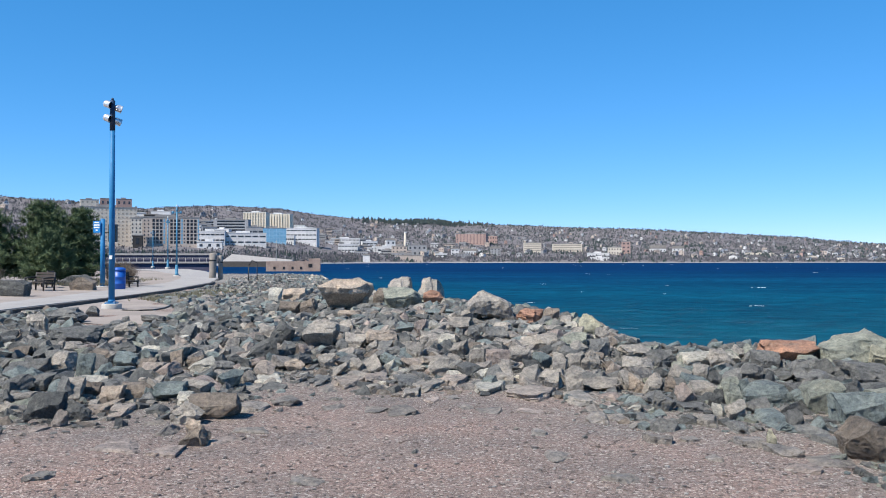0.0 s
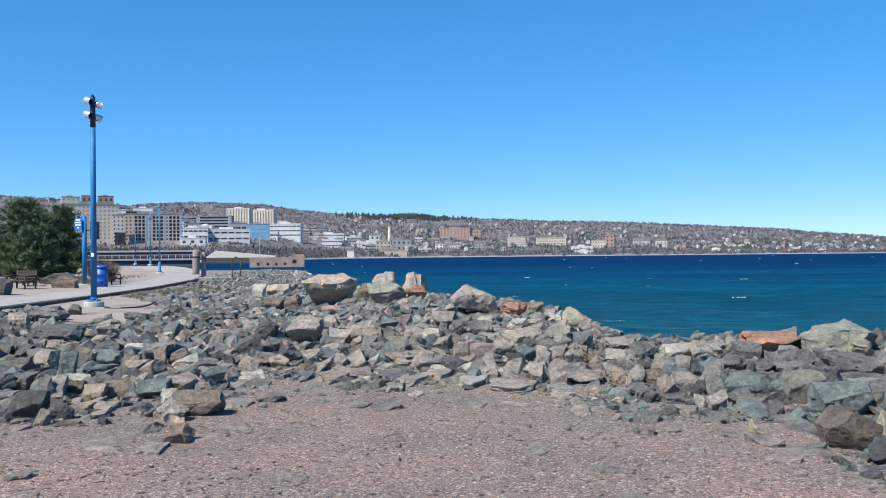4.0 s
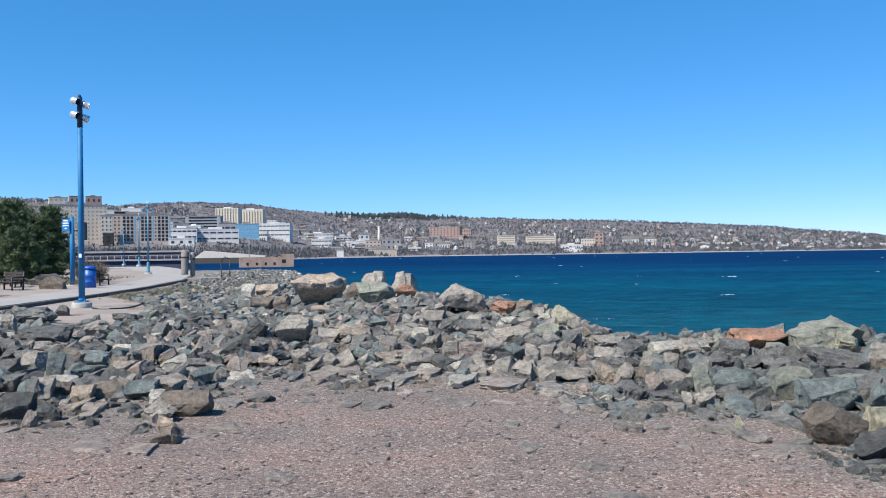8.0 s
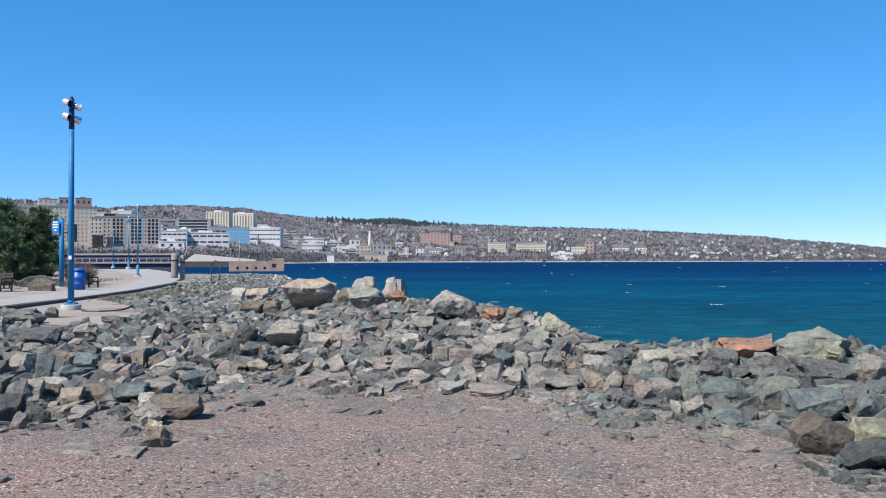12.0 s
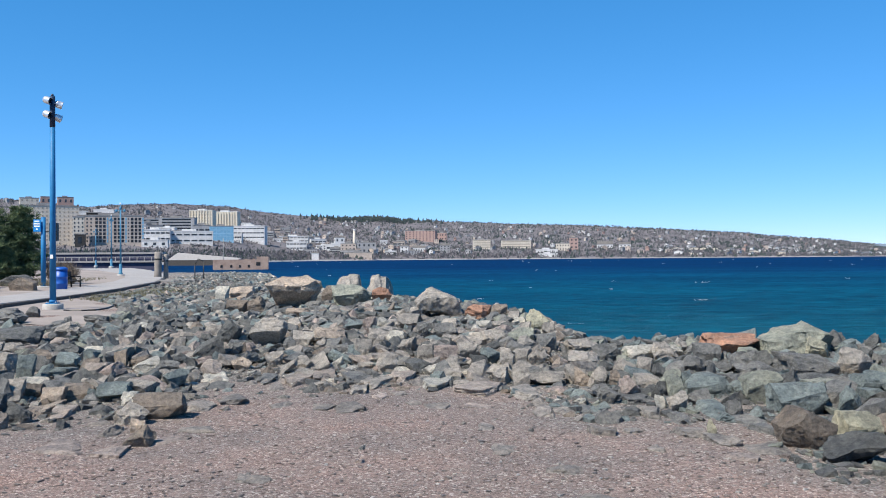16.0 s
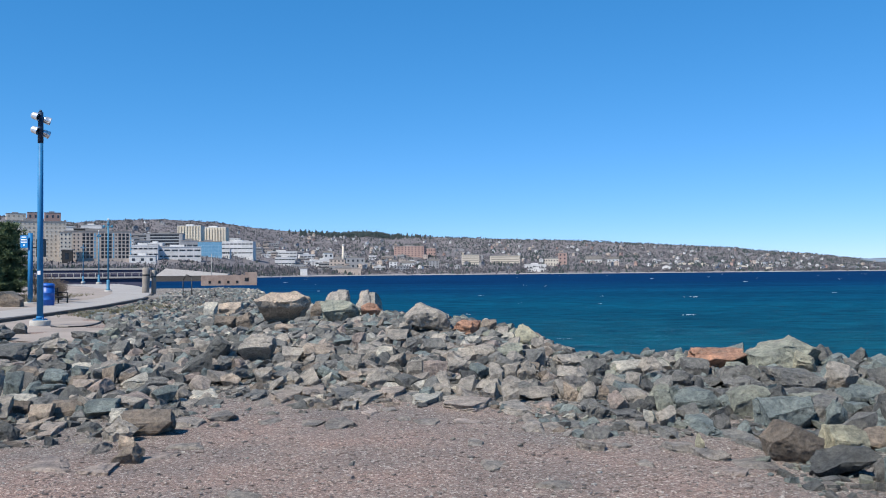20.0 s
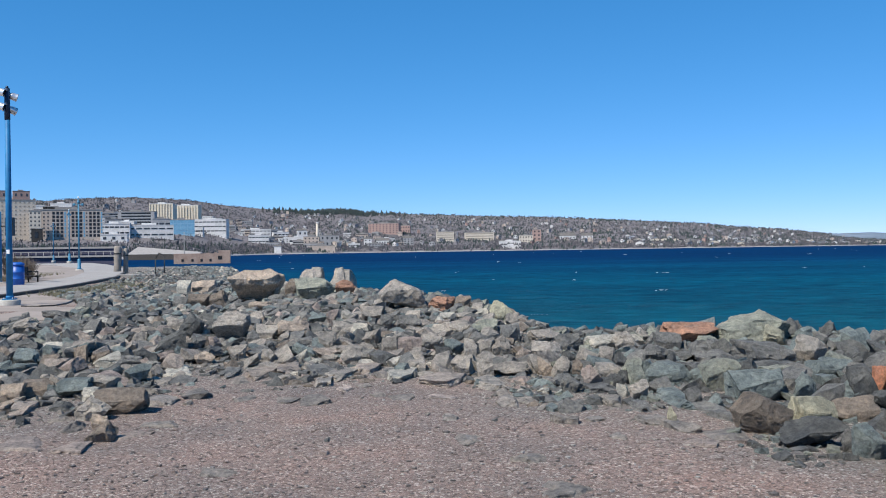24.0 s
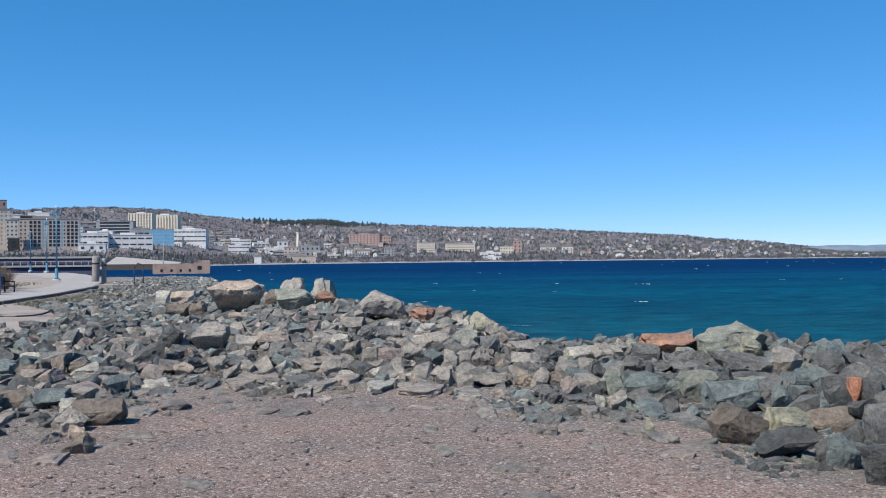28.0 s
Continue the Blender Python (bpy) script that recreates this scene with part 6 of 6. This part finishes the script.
boulder(4.26, 8.93, 0.05, 0.62, 0.46, 0.28, "blue", "block", "bluish grey squared block of rock at the gravel edge")
boulder(4.08, 8.74, 0.05, 0.20, 0.15, 0.12, "blue", "peak", "bluish grey pointed broken boulder at the gravel edge")
boulder(4.81, 7.00, 0.04, 0.37, 0.28, 0.33, "slate", "block", "dark grey squared block of rock at the gravel edge")
boulder(3.99, 5.69, 0.06, 0.40, 0.30, 0.22, "dark", "block", "blackish grey squared block of rock at the gravel edge")
boulder(3.76, 6.25, -0.00, 0.42, 0.20, 0.03, "sunk", "low", "dusty grey flat stone sunk in the gravel")
boulder(3.40, 6.35, -0.00, 0.25, 0.43, 0.03, "sunk", "low", "dusty grey flat stone sunk in the gravel")
boulder(-1.02, 12.13, 0.03, 0.34, 0.96, 0.07, "dust", "flat", "dusty pinkish half-buried slab at the gravel edge")
boulder(-0.58, 11.96, 0.02, 0.34, 1.05, 0.07, "slate", "flat", "dark grey half-buried slab at the gravel edge")
boulder(-0.29, 11.48, 0.01, 0.32, 0.85, 0.07, "grey", "flat", "grey half-buried slab at the gravel edge")
boulder(0.06, 11.96, 0.02, 0.37, 0.94, 0.07, "dust", "flat", "dusty pinkish half-buried slab at the gravel edge")
boulder(-0.50, 11.12, -0.01, 0.24, 0.88, 0.07, "grey", "flat", "grey half-buried slab at the gravel edge")
boulder(-2.51, 12.26, 0.02, 0.38, 0.98, 0.07, "pale", "flat", "pale half-buried slab at the gravel edge")
boulder(-1.77, 12.04, 0.03, 0.30, 1.06, 0.07, "slate", "flat", "dark grey half-buried slab at the gravel edge")
boulder(-1.31, 11.80, 0.02, 0.29, 1.06, 0.07, "dust", "flat", "dusty pinkish half-buried slab at the gravel edge")
boulder(2.66, 8.93, 0.01, 0.26, 0.59, 0.07, "grey", "flat", "grey half-buried slab at the gravel edge")
boulder(2.87, 8.63, 0.01, 0.22, 0.61, 0.07, "slate", "flat", "dark grey half-buried slab at the gravel edge")
boulder(2.73, 7.86, 0.00, 0.25, 0.42, 0.07, "sunk", "flat", "dusty grey half-buried slab at the gravel edge")
boulder(2.91, 7.50, -0.00, 0.24, 0.45, 0.07, "sunk", "flat", "dusty grey half-buried slab at the gravel edge")
boulder(3.55, 7.90, -0.01, 0.23, 0.55, 0.07, "slate", "flat", "dark grey half-buried slab at the gravel edge")
boulder(-2.76, 8.41, -0.00, 0.21, 0.42, 0.07, "sunk", "flat", "dusty grey half-buried slab at the gravel edge")
boulder(-2.20, 9.74, 0.01, 0.31, 0.67, 0.07, "sunk", "flat", "dusty grey half-buried slab at the gravel edge")
boulder(-1.90, 10.20, 0.00, 0.32, 0.57, 0.07, "sunk", "flat", "dusty grey half-buried slab at the gravel edge")
boulder(-0.51, 9.61, -0.00, 0.37, 0.65, 0.07, "sunk", "flat", "dusty grey half-buried slab at the gravel edge")
boulder(1.56, 9.19, -0.02, 0.23, 0.52, 0.07, "sunk", "flat", "dusty grey half-buried slab at the gravel edge")
boulder(1.93, 8.04, -0.00, 0.26, 0.39, 0.07, "sunk", "flat", "dusty grey half-buried slab at the gravel edge")


shapes = [broken_shape(900 + i, ("chunk", "wedge_r", "peak", "wedge_l", "under")[i % 5], 5) for i in range(30)]
near_shapes = [broken_shape(940 + i, ("chunk", "slab", "under", "wedge_r", "block", "peak")[i % 6], 5, 1) for i in range(30)]
single_shapes = [broken_shape(980 + i, ("chunk", "slab", "under", "wedge_l", "block", "slab")[i % 6], 6, 2) for i in range(30)]
single_meshes = [shape_mesh(s, M_ROCKS) for s in single_shapes]
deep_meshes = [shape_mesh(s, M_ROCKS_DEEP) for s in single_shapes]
chips = [broken_shape(700 + i, "low", 1) for i in range(8)]
pebbles = [broken_shape(720 + i, "low", 0) for i in range(8)]
r = random.Random(11)


def joined(name, pieces, material):
    """One mesh from (shape, 3 x 3, place) triples of triangles."""
    co, tri, base = [], [], 0
    for (vs, fs), m3, at in pieces:
        co.append(vs @ m3.T + at)
        tri.append(np.asarray(fs) + base)
        base += len(vs)
    co, tri = np.concatenate(co), np.concatenate(tri)
    me = bpy.data.meshes.new(name)
    me.vertices.add(len(co))
    me.vertices.foreach_set("co", co.ravel())
    me.loops.add(tri.size)
    me.loops.foreach_set("vertex_index", tri.ravel().astype(np.int32))
    me.polygons.add(len(tri))
    me.polygons.foreach_set("loop_start", np.arange(0, tri.size, 3, dtype=np.int32))
    me.materials.append(material)
    me.update(calc_edges=True)
    me.shade_flat()
    return new(name, me)


# places for loose rocks: the large ones first, smaller ones into the gaps
def packed(tries, y0, y1, w0, w1, lean):
    """Spots (x, y, width, stoniness) that touch but hardly overlap."""
    wanted = []
    for _ in range(tries):
        y = r.uniform(y0, y1)
        x = r.uniform(-14.5 - 0.05 * y, 3.5 + 0.65 * min(y, 17) if y < 21 else 5.0)
        k = stony(x, y)
        if k <= 0 or r.random() > k * 1.2:
            continue
        big = 1.15 if x > 0.26 * y and y > 9 else 1.0
        if y > 11.8 and 0.17 < x / y < 0.40:        # low saddle above the cove
            big = 0.75
        wanted.append((x, y, (w0 + (w1 - w0) * r.random() ** (lean if k >= 1 else lean + 0.3)) * big, k))
    wanted.sort(key=lambda s: -s[2])
    cells, size, out = {}, 0.8, []
    for s in wanted:
        cx, cy = int(s[0] // size), int(s[1] // size)
        near = [q for i in (-1, 0, 1) for j in (-1, 0, 1) for q in cells.get((cx + i, cy + j), ())]
        if all((q[0] - s[0]) ** 2 + (q[1] - s[1]) ** 2 > (0.27 * (q[2] + s[2])) ** 2 for q in near):
            cells.setdefault((cx, cy), []).append(s)
            out.append(s)
    return out


spots = np.array(packed(36000, 6.0, 17.0, 0.06, 0.42, 2.5) + packed(40000, 17.0, 34.0, 0.08, 0.42, 2.4) + packed(20000, 34.0, 104.0, 0.11, 0.36, 2.0))
side = bank_distance(spots[:, 0], spots[:, 1])
floor_z = ground_z(spots[:, 0], spots[:, 1])
keep = side > np.where((spots[:, 1] > 15.5) & (spots[:, 0] > 1), -0.35, -1.2)
for bx, by, bw in BOULDERS:
    ahead = spots[:, 1] - by
    aside = np.abs(spots[:, 0] / spots[:, 1] - bx / by) * by
    keep &= ~((aside < bw * 0.42 + spots[:, 2] * 0.2) & (ahead > -max(0.55, bw * 0.9)) & (ahead < bw * 0.4) & (spots[:, 2] > 0.13))
singles, pieces, deep_pieces = 0, [], []
for (x, y, w, k), s, fz in zip(spots[keep].tolist(), side[keep].tolist(), floor_z[keep].tolist()):
    h = w * (r.uniform(0.3, 0.7) if x > 0.2 * y else r.uniform(0.26, 0.66))
    d = w * r.uniform(0.45, 1.15)
    sink = r.uniform(0.0, 0.25) if k >= 1 else r.uniform(0.5, 0.85)
    z = fz - h * sink + (0.05 * w if s > 0 else 0)
    tilt = pose(x, y, z, r.gauss(0, 27), r.gauss(0, 27), r.uniform(0, 360)) @ Matrix.Diagonal((w, d, h, 1))
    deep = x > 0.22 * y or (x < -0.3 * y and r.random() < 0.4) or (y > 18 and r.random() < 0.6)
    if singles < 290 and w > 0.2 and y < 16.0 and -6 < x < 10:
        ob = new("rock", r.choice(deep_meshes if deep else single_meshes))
        ob.matrix_world = tilt
        tagged(ob, "broken grey riprap stone lying in the rubble", "rock", "loose rocks of the bank")
        singles += 1
        continue
    sh = r.choice(near_shapes) if y < 18 and w > 0.18 else r.choice(shapes)
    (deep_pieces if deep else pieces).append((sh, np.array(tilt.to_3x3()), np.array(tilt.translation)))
# small broken stone filling the gaps, thinning out over the gravel
for _ in range(22000):
    y = 6.0 + 17.0 * r.random() ** 1.4
    x = r.uniform(-0.62, 0.75 if y < 15 else 0.2) * y
    if (stony(x, y) + 0.004) ** 1.2 <= r.random() * 0.9:
        continue
    if x > 0.14 * y and y > 13 and gz(x, y) < -0.08:
        continue
    w = 0.03 + 0.12 * r.random() ** 2.5
    m = pose(x, y, 0, r.gauss(0, 15), r.gauss(0, 15), r.uniform(0, 360)) @ Matrix.Diagonal((w, w * 0.8, w * r.uniform(0.3, 0.6), 1))
    z = max(0.0, min(0.12, (y - 11) * 0.02)) + 0.02 * math.sin(x * 1.7 + y * 0.6) * math.sin(y * 1.3 - x * 0.4)
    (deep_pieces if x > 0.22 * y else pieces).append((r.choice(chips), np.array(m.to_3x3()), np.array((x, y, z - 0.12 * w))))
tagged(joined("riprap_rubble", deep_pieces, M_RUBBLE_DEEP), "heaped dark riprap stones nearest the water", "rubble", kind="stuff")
tagged(joined("riprap_rubble", pieces, M_RUBBLE), "heaped grey riprap stones of the lake bank", "rubble", kind="stuff")

# small stones and chips over the gravel
pieces = []
for _ in range(20000):
    y = 4.6 + 9.5 * r.random() ** 1.4
    x = r.uniform(-0.62, 0.80) * y
    w = 0.010 + 0.030 * r.random() ** 5
    if r.random() < 0.004:
        w *= 2.5
    a = r.random() * 6.28
    c, sn = math.cos(a), math.sin(a)
    z = max(0.0, (y - 11) * 0.02) + 0.02 * math.sin(x * 1.7 + y * 0.6) * math.sin(y * 1.3 - x * 0.4)
    thin = w * r.uniform(0.3, 0.9)
    m3 = np.array(((c * w, -sn * thin, 0), (sn * w, c * thin, 0), (0, 0, thin * 0.5)))
    pieces.append((pebbles[int(r.random() * 8)], m3, np.array((x, y, z - thin * 0.12))))
tagged(joined("gravel_stones", pieces, M_PEBBLE), "loose pink and grey gravel chips", "gravel", kind="stuff")

# stone blocks beside the benches
for x, y, w, d, h, tint, label in ((-17.7, 42.8, 1.35, 0.9, 0.72, "brown", "squared grey-brown stone block beside the path"), (-17.55, 35.2, 1.7, 1.0, 0.76, "dark", "large dark stone block beside the path"),
                                   (-20.4, 48.5, 1.5, 1.2, 0.75, "dark", "dark boulder under the pines"), (-18.9, 50.2, 1.1, 0.9, 0.6, "brown", "brown boulder under the pines"),
                                   (-22.2, 37.8, 1.8, 1.1, 0.7, "dark", "dark stone block at the verge")):
    ob = new("stone_block", shape_mesh(broken_shape(300 + int(y * 10), "standing", 3, 3), ROCK[tint]))
    ob.matrix_world = Matrix.Translation((x, y, 0.12)) @ Matrix.Diagonal((w, d, h + 0.06, 1))
    tagged(ob, label, "boulder", "stone blocks beside the path")

# dry grass tufts along the edge of the patch and verge
gv, gf = [], []
for _ in range(900):
    k = r.random()
    if k < 0.55:
        y = r.uniform(34, 44)
        x = r.gauss(-11.0, 0.7)
        z = gz(x, y)
    else:
        y = r.uniform(46, 62)
        x = path_edges(y)[0] - r.uniform(0.6, 6)
        z = 0.38
    for _ in range(5):
        a, l = r.random() * 6.28, r.uniform(0.08, 0.26)
        b = len(gv)
        gv += [(x - 0.012, y, z), (x + 0.012, y, z), (x + 0.14 * math.cos(a), y + 0.14 * math.sin(a), z + l)]
        gf.append((b, b + 1, b + 2))
tagged(solid("dry_grass", gv, gf, M_GRASS), "tufts of dry yellow grass", "grass", kind="stuff")

# white horses on the lake: ragged crests of foam
fv, ff = [], []


def crest(x, y, length, size):
    """A broken line of small foam flecks along a wave crest."""
    bend = r.uniform(-0.1, 0.1)
    for clump in range(2):
        c = r.uniform(-0.4, 0.4)
        for _ in range(9):
            t = max(-1.0, min(1.0, r.gauss(c, 0.4)))
            px, py = x + length * 0.5 * t, y + length * (bend * t * t + r.gauss(0, 0.045))
            a, b = length * (r.uniform(0.03, 0.13) if y > 120 else r.uniform(0.01, 0.05)), length * r.uniform(0.006, 0.022)
            base = len(fv)
            for i in range(7):
                an = 6.283 * i / 7
                k = r.uniform(0.6, 1.2)
                fv.append((px + a * k * math.cos(an), py + b * k * math.sin(an), WATER_Z + 0.05 + size * r.random() * 0.2))
            fv.append((px, py, WATER_Z + 0.07 + size * r.uniform(0.2, 0.6)))
            ff.extend([(base + i, base + (i + 1) % 7, base + 7) for i in range(7)])


for _ in range(40):
    y = 60 + 700 * r.random() ** 1.1
    x = r.uniform(-0.12, 0.65) * y
    crest(x, y, r.uniform(0.3, 0.9) * (0.6 + y / 260), 0.01 + 0.0002 * y)
for x, y, l in ((7.6, 37, 1.0), (19.5, 56, 1.2), (33, 95, 1.8)):
    crest(x, y, l, 0.03)
tagged(solid("whitecaps", fv, ff, M_FOAM), "small white wave crests on the lake", "waves", kind="stuff")
